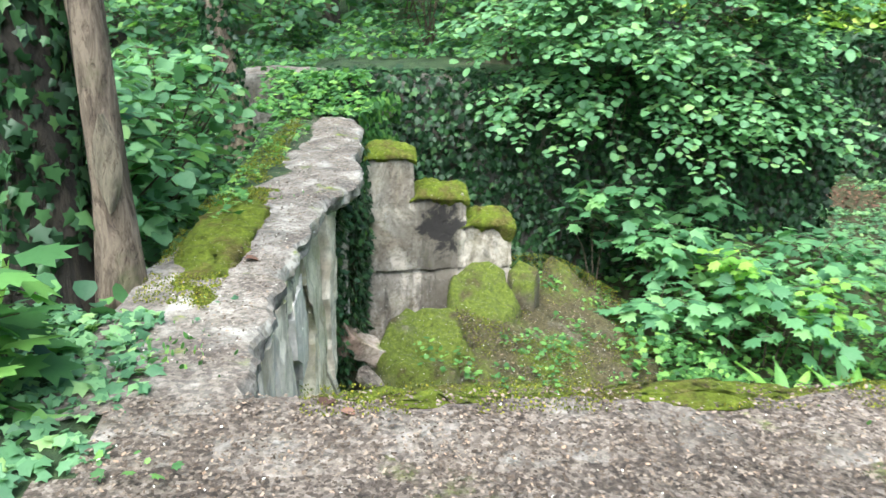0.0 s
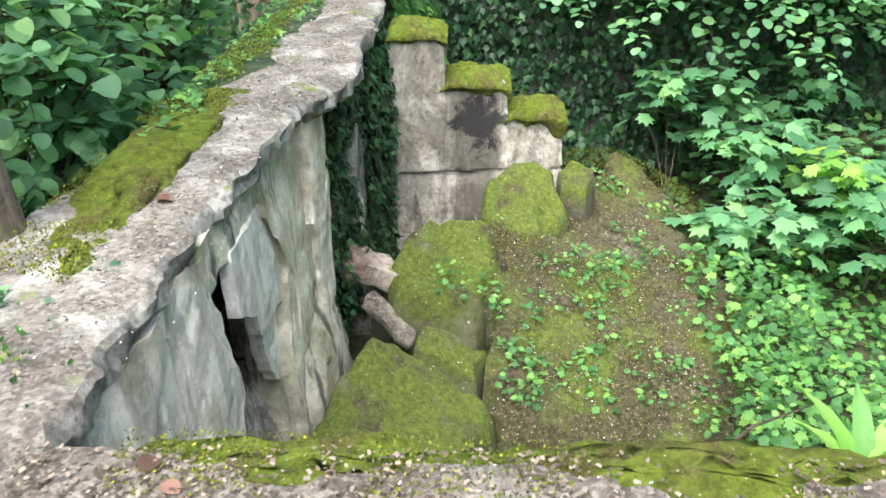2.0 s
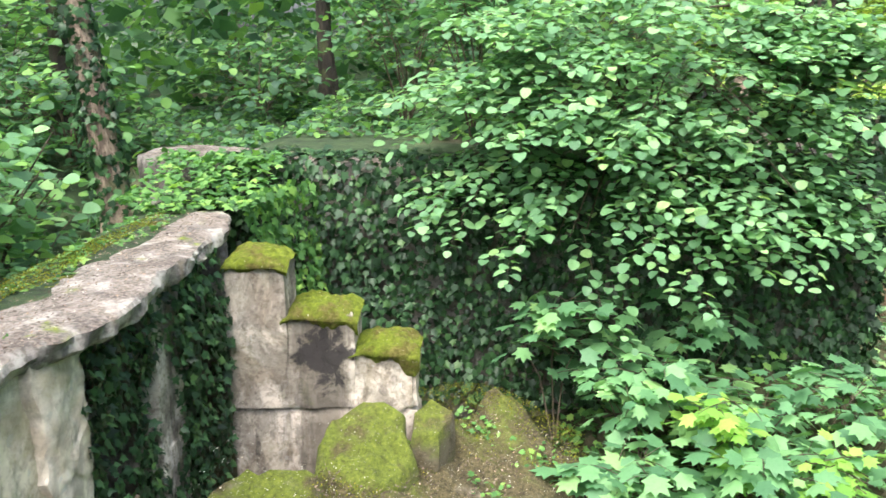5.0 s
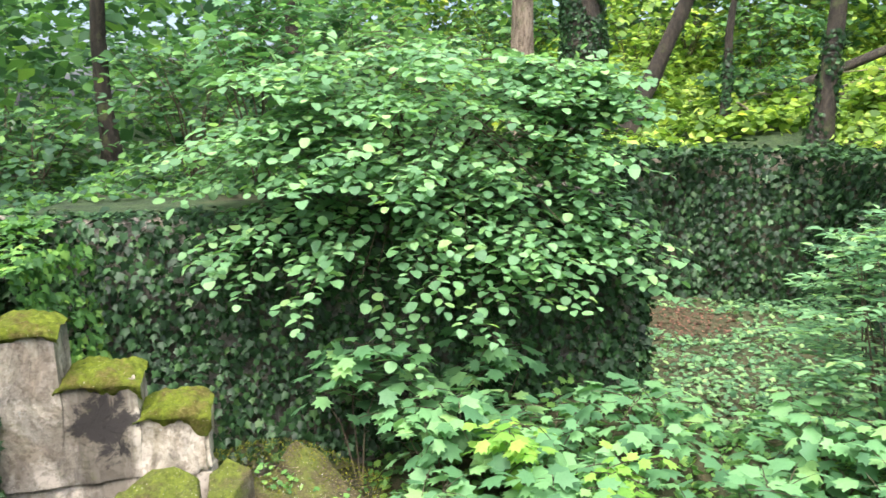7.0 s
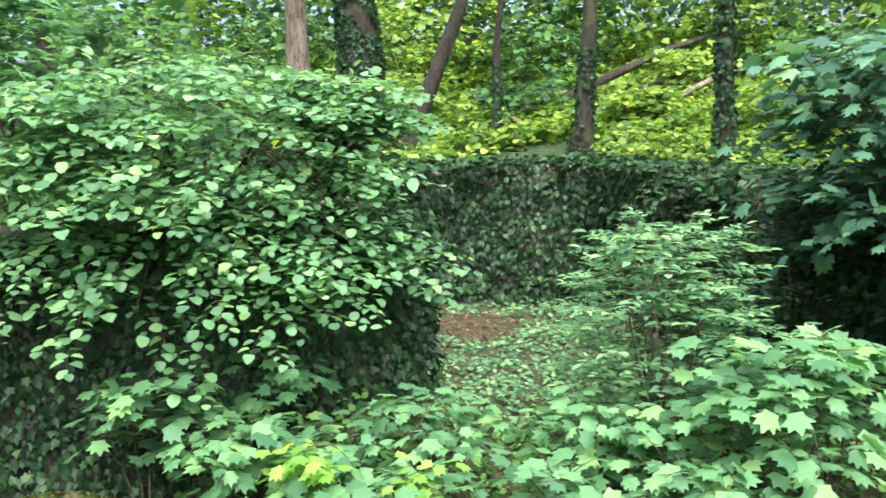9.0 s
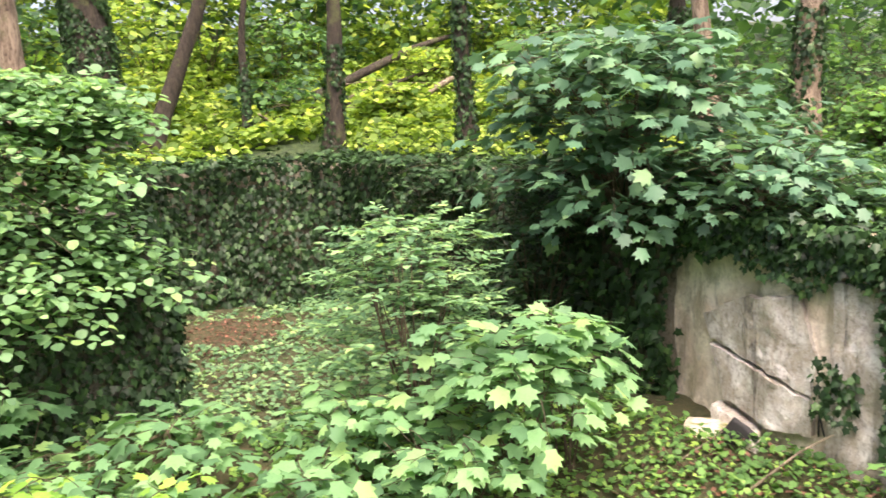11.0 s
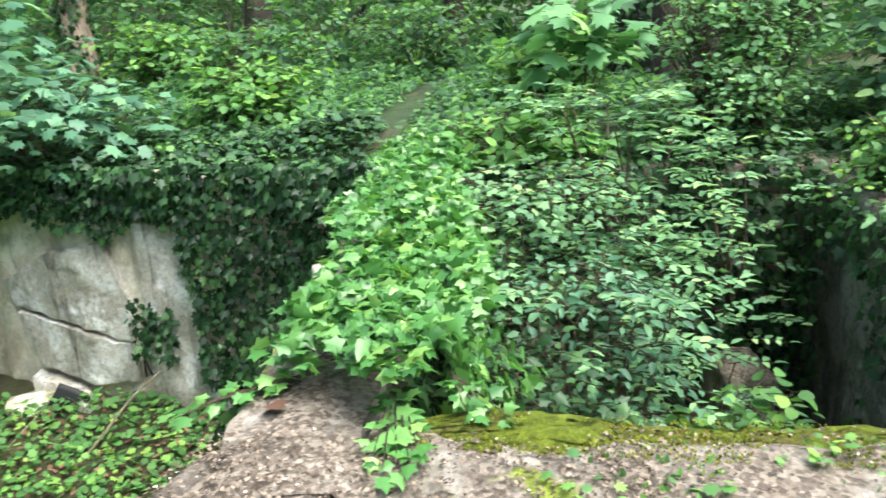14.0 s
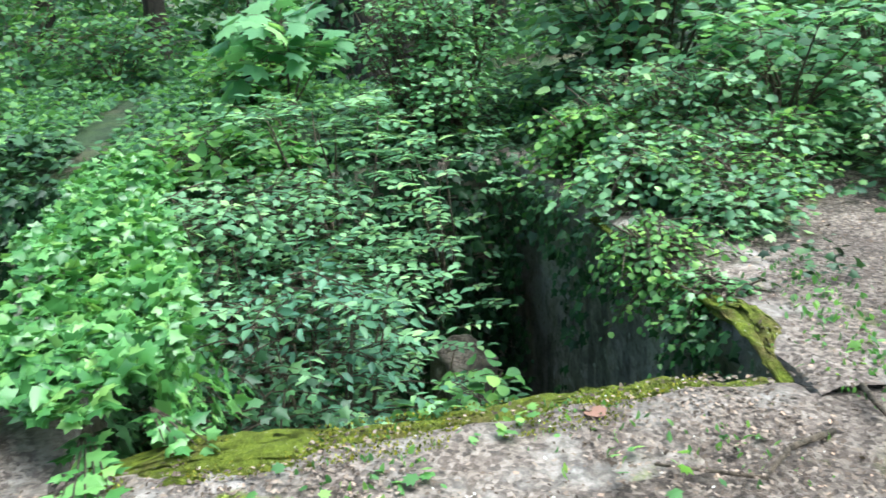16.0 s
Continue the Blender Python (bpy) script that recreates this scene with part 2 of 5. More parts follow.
MAPLE = make_leaf("maple leaf", (0.070, 0.170, 0.082), (0.125, 0.275, 0.120), (0.190, 0.370, 0.155), 0.45, 0.38)
MAPLEDARK = make_leaf("deep green maple leaf", (0.045, 0.112, 0.070), (0.082, 0.190, 0.108), (0.128, 0.262, 0.138), 0.4, 0.28)
LIME = make_leaf("lime young leaf", (0.13, 0.29, 0.05), (0.20, 0.39, 0.07), (0.29, 0.48, 0.10), 0.45, 0.45)
ELDER = make_leaf("elder leaflet", (0.060, 0.141, 0.075), (0.130, 0.265, 0.125), (0.225, 0.395, 0.175), 0.45, 0.35)
HERB = make_leaf("herb leaf", (0.054, 0.136, 0.044), (0.105, 0.245, 0.067), (0.200, 0.375, 0.091), 0.5, 0.4)
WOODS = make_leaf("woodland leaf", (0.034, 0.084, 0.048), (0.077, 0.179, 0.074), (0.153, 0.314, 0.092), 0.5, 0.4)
# brighter, yellower woodland leaf: the slope's sunlight is put into its colour
SUN_TINT = make_leaf("underwood leaf painted sunlit", (0.07, 0.14, 0.03), (0.20, 0.33, 0.06), (0.40, 0.53, 0.12), 0.5, 0.42)
CHIPS = make_leaf("dry leaf scrap", (0.04, 0.028, 0.02), (0.12, 0.088, 0.066), (0.25, 0.20, 0.16), 0.85, 0.05)
PETAL = make_leaf("pale petal", (0.6, 0.58, 0.5), (0.7, 0.68, 0.62), (0.75, 0.75, 0.7), 0.7, 0.2)
REDLEAF = make_leaf("russet dead leaf", (0.06, 0.03, 0.02), (0.12, 0.06, 0.04), (0.22, 0.12, 0.085), 0.7, 0.1)
MOSSLEAF = make_leaf("moss shoot", (0.05, 0.065, 0.01), (0.13, 0.15, 0.016), (0.25, 0.25, 0.03), 0.85, 0.25)
CHAR = Mat("black tar").done((0.02, 0.02, 0.022), 0.7)


# ---------------------------------------------------------------- mesh helpers
rng = np.random.default_rng(7)


def quick_mesh(name, verts, faces, mat, smooth=True, sharp=0):
    """A mesh from an array of places and an array of faces with one corner count."""
    verts, faces = np.asarray(verts, np.float32), np.asarray(faces, np.int32)
    me = bpy.data.meshes.new(name)
    n, c = faces.shape
    me.vertices.add(len(verts))
    me.vertices.foreach_set("co", verts.ravel())
    me.loops.add(n * c)
    me.loops.foreach_set("vertex_index", faces.ravel())
    me.polygons.add(n)
    me.polygons.foreach_set("loop_start", np.arange(0, n * c, c, dtype=np.int32))
    me.polygons.foreach_set("use_smooth", np.full(n, smooth))
    me.update(calc_edges=True)
    me.materials.append(mat)
    if sharp:
        me.set_sharp_from_angle(angle=radians(sharp))
    return me


def part(name, me, parent=None, label=""):
    ob = new(name, me)
    ob.parent = parent
    if label:
        ob["label"] = label
    return ob


def thing(name, label, category, group="", kind="", me=None):
    return tagged(new(name, me), label, category, group, kind)


def wob(p, scale, amp):
    return noise.noise(Vector(p) * scale) * amp


def fbm(x, y, z, scale, amp):
    v = Vector((x, y, z)) * scale
    return amp * (noise.noise(v) + 0.5 * noise.noise(v * 2.1) + 0.27 * noise.noise(v * 4.3) + 0.14 * noise.noise(v * 8.7))


def sheet(nu, nv, f):
    verts = np.array([f(i / (nu - 1), j / (nv - 1)) for i in range(nu) for j in range(nv)])
    i, j = np.meshgrid(np.arange(nu - 1), np.arange(nv - 1), indexing="ij")
    a = (i * nv + j).ravel()
    return verts, np.stack([a, a + nv, a + nv + 1, a + 1], 1)


def resample(pts, gap):
    pts = [Vector((*p, 0)) for p in pts]
    out = []
    for a, b in zip(pts, pts[1:]):
        n = max(1, round((b - a).length / gap))
        out += [a.lerp(b, i / n) for i in range(n)]
    return out + [pts[-1]]


def sweep(pts, profile, gap=0.08, ragged=0.05, rough=0.02, zf=None, jag=0.0, fine=0.09):
    """Sweeps (offset to the left, height) along a line, with ragged edges."""
    line = resample(pts, gap)
    prof = []
    for (o0, z0), (o1, z1) in zip(profile, profile[1:]):
        n = max(1, round(math.hypot(o1 - o0, z1 - z0) / fine))
        prof += [(o0 + (o1 - o0) * i / n, z0 + (z1 - z0) * i / n) for i in range(n)]
    prof.append(profile[-1])
    verts = []
    for i, p in enumerate(line):
        d = (line[min(i + 3, len(line) - 1)] - line[max(i - 3, 0)]).normalized()
        side = Vector((-d.y, d.x, 0))
        for o, z in prof:
            e = fbm(p.x, p.y, z * 0.4, 2.1, ragged) + wob((p.x, p.y, z * 0.6), 9, ragged * 0.35)
            if jag and o > -0.3:
                v = Vector((p.x, p.y, z * 1.5))
                e += jag * (0.5 - abs(noise.noise(v * 5)) * 1.6 - 0.7 * abs(noise.noise(v * 12)) + (0.35 if noise.cell(v * 2.2) > 0.55 else 0))
            q = p + side * (o + e)
            lift = zf(p.x, p.y) if zf and z > -1 else 0
            verts.append((q.x, q.y, z + lift + fbm(q.x, q.y, z, 3.0, rough)))
    n, m = len(line), len(prof)
    i, j = np.meshgrid(np.arange(n - 1), np.arange(m - 1), indexing="ij")
    a = (i * m + j).ravel()
    return np.array(verts), np.stack([a, a + 1, a + m + 1, a + m], 1)


def lump(size, amp, scale, seed, flat=1.0, cuts=10):
    """A broken block: a subdivided box pushed about by noise."""
    bm = bmesh.new()
    bmesh.ops.create_cube(bm, size=1.0)
    bmesh.ops.subdivide_edges(bm, edges=bm.edges[:], cuts=cuts, use_grid_fill=True)
    for v in bm.verts:
        r = v.co.copy()
        ball = r.normalized() * 0.62
        r = r.lerp(ball, 0.22)
        w = Vector((r.x * size[0], r.y * size[1], r.z * size[2]))
        off = Vector((seed * 3.1, seed * 1.7, seed))
        k = fbm(*(w + off), scale, amp)
        v.co = w + w.normalized() * k * Vector((1, 1, flat)).length / 1.7
    me = bpy.data.meshes.new("lump")
    bm.to_mesh(me)
    bm.free()
    for p in me.polygons:
        p.use_smooth = True
    return me


def tube(pts, radii, sides=7, ripple=0.0):
    pts = [Vector(p) for p in pts]
    verts, faces = [], []
    for i, p in enumerate(pts):
        d = (pts[min(i + 1, len(pts) - 1)] - pts[max(i - 1, 0)]).normalized()
        a = d.orthogonal().normalized() if abs(d.z) < 0.99 else Vector((1, 0, 0))
        a = (Vector((1, 0, 0)) - d * d.x).normalized() if abs(d.x) < 0.9 else (Vector((0, 1, 0)) - d * d.y).normalized()
        b = d.cross(a)
        for s in range(sides):
            t = 2 * math.pi * s / sides
            w = a * math.cos(t) + b * math.sin(t)
            r = radii[i] * (1 + (wob(p * 1.0 + w * 2, 1.7, ripple) if ripple else 0))
            verts.append(p + w * r)
    for i in range(len(pts) - 1):
        for s in range(sides):
            t = (s + 1) % sides
            faces.append((i * sides + s, i * sides + t, (i + 1) * sides + t, (i + 1) * sides + s))
    return np.array([tuple(v) for v in verts]), np.array(faces)


def join(pieces):
    vs, fs, n = [], [], 0
    for v, f in pieces:
        vs.append(v)
        fs.append(f + n)
        n += len(v)
    return np.concatenate(vs), np.concatenate(fs)


# ---------------------------------------------------------------- leaves
def outline(kind):
    """A blade of length one from its base along y: places and triangles."""
    if kind == "maple":
        pol = [(0, 0.0), (-132, 0.38), (-98, 0.29), (-68, 0.62), (-51, 0.45), (-36, 0.68), (-19, 0.51), (0, 0.80), (19, 0.51), (36, 0.68), (51, 0.45), (68, 0.62), (98, 0.29), (132, 0.38)]
        pts = [(0, 0.28)] + [(r * math.sin(radians(a)) * 0.95, 0.28 + r * math.cos(radians(a))) for a, r in pol[1:]]
        tri = [(0, i, i + 1) for i in range(1, len(pts) - 1)] + [(0, len(pts) - 1, 1)]
        curl = lambda x, y: -0.30 * abs(x) ** 1.5 - 0.16 * y * y + 0.05
    elif kind == "ivy":
        pts = [(0, 0.3), (0, 0.06), (-0.36, 0.0), (-0.30, 0.30), (-0.46, 0.46), (-0.16, 0.62), (0, 1.0), (0.16, 0.62), (0.46, 0.46), (0.30, 0.30), (0.36, 0.0)]
        tri = [(0, i, i + 1) for i in range(1, 10)] + [(0, 10, 1)]
        curl = lambda x, y: -0.35 * abs(x) - 0.1 * y * y
    elif kind == "round":
        pts = [(0, 0.0), (-0.40, 0.20), (-0.48, 0.56), (-0.31, 0.86), (0, 1.0), (0.31, 0.86), (0.48, 0.56), (0.40, 0.20), (0, 0.5)]
        tri = [(8, i, (i + 1) % 8) for i in range(8)]
        curl = lambda x, y: 0.22 * abs(x) - 0.18 * y * y
    elif kind == "lance":
        pts = [(0, 0), (-0.24, 0.35), (-0.19, 0.7), (0, 1.0), (0.19, 0.7), (0.24, 0.35)]
        tri = [(0, 5, 1), (1, 5, 4), (1, 4, 2), (2, 4, 3)]
        pts += [(0, 0.5)]
        tri = [(6, i, (i + 1) % 6) for i in range(6)]
        curl = lambda x, y: 0.3 * abs(x) - 0.1 * y * y
    elif kind == "scrap":
        pts, tri = [(-0.3, 0), (0.25, 0.1), (0.3, 0.8), (-0.2, 1.0)], [(0, 1, 2), (0, 2, 3)]
        curl = lambda x, y: 0.3 * x * x + 0.1 * y
    else:
        pts, tri = [(0, 0), (-0.4, 0.45), (0, 1.0), (0.4, 0.45)], [(0, 3, 1), (1, 3, 2)]
        curl = lambda x, y: 0.2 * abs(x) - 0.1 * y
    v = np.array([(x, y, curl(x, y)) for x, y in pts])
    return v, np.array(tri)[:, ::-1]


BLADE = {k: outline(k) for k in ("maple", "ivy", "round", "lance", "scrap", "far")}


def unit(a):
    return a / np.maximum(np.linalg.norm(a, axis=-1, keepdims=True), 1e-6)


def turned(along, normal):
    """Turns (n, 3, 3) whose columns are across, along and normal."""
    y = unit(np.asarray(along, float))
    z = unit(np.asarray(normal, float) - (np.asarray(normal, float) * y).sum(-1, keepdims=True) * y)
    return np.stack([np.cross(y, z), y, z], -1)


def blades(kind, place, along, normal, size):
    v, f = BLADE[kind]
    m = turned(along, normal)
    flex = np.ones((len(place), len(v), 3))
    flex[:, :, 2] = rng.uniform(0.3, 1.8, (len(place), 1))
    p = np.einsum("nij,nkj->nki", m, v[None] * flex) * np.asarray(size)[:, None, None] + np.asarray(place)[:, None]
    n = len(place)
    faces = (f[None] + (np.arange(n) * len(v))[:, None, None]).reshape(-1, 3)
    return p.reshape(-1, 3), faces


class Leaves:
    """Gathers leaves and twigs of one plant."""

    def __init__(self):
        self.p, self.a, self.n, self.s, self.twigs = [], [], [], [], []

    def add(self, p, a, n, s):
        self.p.append(np.atleast_2d(p)); self.a.append(np.atleast_2d(a)); self.n.append(np.atleast_2d(n)); self.s.append(np.atleast_1d(s))

    def spray(self, start, way, length, size, gap=0.06, droop=0.35, tilt=0.35, fan=60, twig=0.006, bare=0.2):
        """A twig with leaves set alternately along it."""
        start, way = np.array(start, float), unit(np.array(way, float))
        n = max(3, int(length * (1 - bare) / gap))
        t = np.linspace(bare, 1, n) * length
        down = np.array([0, 0, -1.0])
        pts = start + t[:, None] * way + (droop * t[:, None] ** 2 / max(length, 0.01)) * down
        tang = unit(way + 2 * droop * (t / max(length, 0.01))[:, None] * down)
        side = unit(np.cross(tang, [0, 0, 1.0]) + 1e-4)
        sg = np.where(np.arange(n) % 2 == 0, 1.0, -1.0) * rng.uniform(0.7, 1.3, n)
        ang = np.radians(fan) * sg
        ang[-1] *= 0.1
        along = tang * np.cos(ang)[:, None] + side * np.sin(ang)[:, None] + rng.normal(0, 0.18, (n, 3))
        along[:, 2] -= 0.03
        norm = np.array([0, 0, 1.0]) + rng.normal(0, tilt, (n, 3)) + 0.25 * along * np.array([1, 1, 0])
        self.add(pts + along * 0.02, along, norm, size * rng.uniform(0.65, 1.2, n))
        if twig:
            k = np.linspace(0, 1, 4) * length
            c = start + k[:, None] * way + (droop * k[:, None] ** 2 / max(length, 0.01)) * down
            self.twigs.append(tube(c, [twig, twig * 0.8, twig * 0.6, twig * 0.3], 3))

    def pinnate(self, start, way, length, size, pairs=4, droop=0.18):
        """A compound leaf: paired leaflets and one at the tip."""
        start, way = np.array(start, float), unit(np.array(way, float))
        side = unit(np.cross(way, [0, 0, 1.0]) + 1e-4)
        for i in range(pairs + 1):
            t = length * (0.3 + 0.7 * i / pairs)
            p = start + way * t - np.array([0, 0, droop * t * t / length])
            nn = np.array([0, 0, 1.0]) + rng.normal(0, 0.15, 3)
            for s in ((-1, 1) if i < pairs else (0,)):
                a = way * (0.45 if s else 1) + side * s * 0.9 + np.array([0, 0, -0.06])
                self.add(p, a, nn, size * rng.uniform(0.8, 1.15) * (1.15 if i == pairs else 1))
        e = start + way * length - np.array([0, 0, droop * length])
        self.twigs.append(tube([start, (start + e) / 2 + np.array([0, 0, droop * length * 0.25]), e], [0.004, 0.003, 0.002], 3))

    def arrays(self):
        return np.concatenate(self.p), np.concatenate(self.a), np.concatenate(self.n), np.concatenate(self.s)

    def put(self, thing_ob, kind, mat, name="foliage", stem_mat=None, single=0):
        """Links the leaves under a thing; the first `single` of them as leaves of their own."""
        p, a, n, s = self.arrays()
        if single:
            order = rng.permutation(len(p))
            pick, rest = order[:single], order[single:]
            v, f = BLADE[kind]
            me = quick_mesh("leaf", v, f, mat)
            m = turned(a[pick], n[pick])
            for i, q in enumerate(pick):
                ob = part("leaf", me, thing_ob)
                mm = Matrix([list(r) for r in m[i] * s[q]]).to_4x4()
                mm.translation = Vector(p[q])
                ob.matrix_basis = mm
            p, a, n, s = p[rest], a[rest], n[rest], s[rest]
        if len(p):
            ob = part(name, quick_mesh(name, *blades(kind, p, a, n, s), mat), thing_ob)
            ob["kind"] = "stuff"
        if self.twigs:
            part("stem", quick_mesh("stem", *join(self.twigs), stem_mat or TWIG), thing_ob)


def bush(name, label, category, centre, radius, height, count, kind, mat, size, length=0.6, droop=0.35, gap=None, single=0, flat=0.35, group="", base=0.0, arc=(0, 360), tilt=0.35, stem=0.016):
    """Stems from one foot, their twigs spread over a dome and leaved in layers."""
    c = np.array(centre, float)
    ob = thing(name, label, category, group)
    L = Leaves()
    stems = max(3, count // 14)
    for i in range(stems):
        az = radians(rng.uniform(*arc))
        r = radius * math.sqrt(rng.uniform(0.05, 1)) * 0.75
        top = c + [r * math.sin(az), r * math.cos(az), height * rng.uniform(0.55, 0.95)]
        midp = (c * 0.55 + top * 0.45) + np.array([*rng.normal(0, 0.05, 2), height * 0.12])
        L.twigs.append(tube([c + rng.normal(0, 0.05, 3) * [1, 1, 0], midp, top], [stem, stem * 0.7, stem * 0.3], 5))
    for i in range(count):
        az = radians(rng.uniform(*arc))
        h = base + (1 - base) * rng.uniform(0, 1) ** 0.8
        rim = math.sqrt(max(0.05, 1 - (abs(h - 0.45) / 0.75) ** 2))
        r = radius * rim * math.sqrt(rng.uniform(0.15, 1)) * (0.75 + 0.5 * noise.noise(Vector((math.sin(az) * 1.5, math.cos(az) * 1.5, h * 2 + c[0]))))
        end = c + [r * math.sin(az), r * math.cos(az), h * height]
        way = np.array([math.sin(az), math.cos(az), flat + 0.4 * (h - 0.4)]) + rng.normal(0, 0.3, 3)
        way = unit(way)
        ln = length * rng.uniform(0.6, 1.2)
        L.spray(end - way * ln * 0.6, way, ln, size, gap or size * 0.55, droop, tilt)
    L.put(ob, kind, mat, single=single)
    return ob


def wall_leaves(L, pts, z0, z1, per_m2, size, proud=0.08, keep=None, zf=None, clear=0.0):
    """Ivy on the left-hand face of a line, leaves overlapping like shingles."""
    line = [Vector((*p, 0)) for p in pts]
    for a, b in zip(line, line[1:]):
        d = (b - a).normalized()
        side = np.array([-d.y, d.x, 0])
        n = int((b - a).length * (z1 - z0) * per_m2)
        t, z = rng.uniform(0, 1, n), rng.uniform(z0, z1, n)
        p = np.array(a)[None] + t[:, None] * np.array(b - a)[None]
        p[:, 2] = z
        thick = np.array([0.5 + 0.9 * noise.noise(Vector(q) * 1.6) for q in p])
        if keep:
            ok = np.array([keep(*q) for q in p])
            p, thick = p[ok], thick[ok]
        n = len(p)
        p = p + side * (proud * rng.uniform(0.3, 1.0, n) * (0.4 + np.clip(thick, 0, 1.6)) + clear)[:, None]
        norm = side + rng.normal(0, 0.33, (n, 3)) + [0, 0, 0.45]
        along = np.array([0, 0, -1.0]) + rng.normal(0, 0.45, (n, 3)) + 0.3 * side
        L.add(p, along, norm, size * rng.uniform(0.55, 1.25, n))


def mat_leaves(L, place, per_m2, box, size, height, keep=None, tilt=0.35):
    """A mat of leaves over a patch (x0, x1, y0, y1); place gives the ground's height."""
    x0, x1, y0, y1 = box
    n = int((x1 - x0) * (y1 - y0) * per_m2)
    x, y = rng.uniform(x0, x1, n), rng.uniform(y0, y1, n)
    h = np.array([place(a, b) for a, b in zip(x, y)])
    cl = np.array([0.5 + 0.8 * noise.noise(Vector((a * 1.3, b * 1.3, 3))) for a, b in zip(x, y)])
    ok = np.array([(keep is None or keep(a, b)) for a, b in zip(x, y)]) if n else np.zeros(0, bool)
    z = h + 0.015 + height * np.clip(cl, 0.05, 1.2) * rng.uniform(0.1, 1, n)
    p = np.stack([x, y, z], 1)[ok]
    n = len(p)
    az = rng.uniform(0, 2 * math.pi, n)
    along = np.stack([np.sin(az), np.cos(az), rng.normal(-0.15, 0.3, n)], 1)
    norm = np.array([0, 0, 1.0]) + rng.normal(0, tilt, (n, 3))
    L.add(p, along, norm, size * rng.uniform(0.55, 1.3, n))


# ---------------------------------------------------------------- plan
PIT_A = [(-0.72, 2.1), (0.0, 2.07), (1.5, 2.03), (3.2, 1.97), (4.8, 1.79), (5.15, 1.68), (9.45, 1.55), (9.75, 3.0), (10.0, 4.5), (10.6, 6.0), (11.5, 10.0), (12.2, 14.7), (10.0, 16.2), (8.0, 16.9), (6.2, 17.3), (5.87, 9.5), (3.0, 9.45), (0.0, 9.45), (-0.6, 9.5), (-0.45, 8.0), (-0.36, 6.6), (-0.36, 5.46), (-0.6, 4.6), (-0.7, 3.6), (-0.76, 2.6)]
PIT_B = [(5.3, 1.1), (5.2, 0.5), (5.1, -0.3), (5.05, -1.0), (4.95, -1.36), (5.5, -1.52), (6.3, -1.68), (8.3, -1.9), (9.3, -2.0), (9.3, 1.1)]
FLOOR_Z = -2.6


def inside(poly, x, y):
    odd = False
    for (ax, ay), (bx, by) in zip(poly, poly[1:] + poly[:1]):
        if (ay > y) != (by > y) and x < (bx - ax) * (y - ay) / (by - ay) + ax:
            odd = not odd
    return odd


def edge_gap(poly, x, y):
    best = 9e9
    for (ax, ay), (bx, by) in zip(poly, poly[1:] + poly[:1]):
        dx, dy = bx - ax, by - ay
        t = min(1, max(0, ((x - ax) * dx + (y - ay) * dy) / (dx * dx + dy * dy)))
        best = min(best, math.hypot(x - ax - t * dx, y - ay - t * dy))
    return best


def soft(a, b, x):
    t = min(1, max(0, (x - a) / (b - a)))
    return t * t * (3 - 2 * t)


def ground_z(x, y):
    """The height of the ground outside the trenches."""
    z = 0.012 * noise.noise(Vector((x, y, 0)) * 1.7) + 0.006 * noise.noise(Vector((x, y, 0)) * 7)
    z += -0.85 * soft(-1.25, -1.9, x) * soft(2.9, 3.6, y) * soft(12, 9.5, y)
    z += 0.3 * soft(8.8, 9.4, y) * soft(-1.4, -0.6, x) * soft(8.5, 5.5, x)
    z += 0.25 * soft(9.3, 11.5, x)
    far = math.hypot(x - 3, y - 4)
    z += 5.0 * soft(17, 50, y + 0.45 * x) * soft(-12, 6, x) + 0.25 * noise.noise(Vector((x, y, 5)) * 0.25) * soft(6, 14, far)
    return z


def floor_z(x, y):
    z = FLOOR_Z + 0.10 * noise.noise(Vector((x, y, 0)) * 0.9) + 0.03 * noise.noise(Vector((x, y, 0)) * 4)
    z += 0.35 * soft(7.5, 9.6, x) * soft(10, 6, y)
    z += 0.75 * soft(8.0, 9.4, y) * soft(11.5, 9.6, y) * soft(7.2, 5.6, x) * soft(2.5, 4.5, x)
    return z


def axis_steps(lo, hi, step):
    fine = list(np.arange(lo, hi, step))
    left, right, d = [], [], step
    a, b = lo, hi
    while b < 900:
        d *= 1.22
        a, b = a - d, b + d
        left.append(a)
        right.append(b)
    return left[::-1] + fine + right


def build_ground():
    xs, ys = axis_steps(-4, 14, 0.14), axis_steps(-5, 14, 0.14)
    verts = np.array([(x, y, ground_z(x, y)) for x in xs for y in ys])
    ny, faces, soil = len(ys), [], []
    for i in range(len(xs) - 1):
        for j in range(ny - 1):
            x, y = (xs[i] + xs[i + 1]) / 2, (ys[j] + ys[j + 1]) / 2
            if -2 < x < 13 and -3 < y < 18:
                if inside(PIT_A, x, y) or inside(PIT_B, x, y) or edge_gap(PIT_A, x, y) < 0.34 or edge_gap(PIT_B, x, y) < 0.2:
                    continue
                if 4.9 < x < 9.4 and 1.0 < y < 1.7:
                    continue
            faces.append((i * ny + j, (i + 1) * ny + j, (i + 1) * ny + j + 1, i * ny + j + 1))
            soil.append(0 if x < 9 and y < 2.4 and x > -1.3 - 0.3 * math.sin(y * 2) and y > -4 else 1)
    me = quick_mesh("ground", verts, faces, SOIL)
    me.materials.append(GRASS)
    me.polygons.foreach_set("material_index", soil)
    return thing("ground", "brown leaf litter and forest soil round the trenches", "ground", kind="structure", me=me)


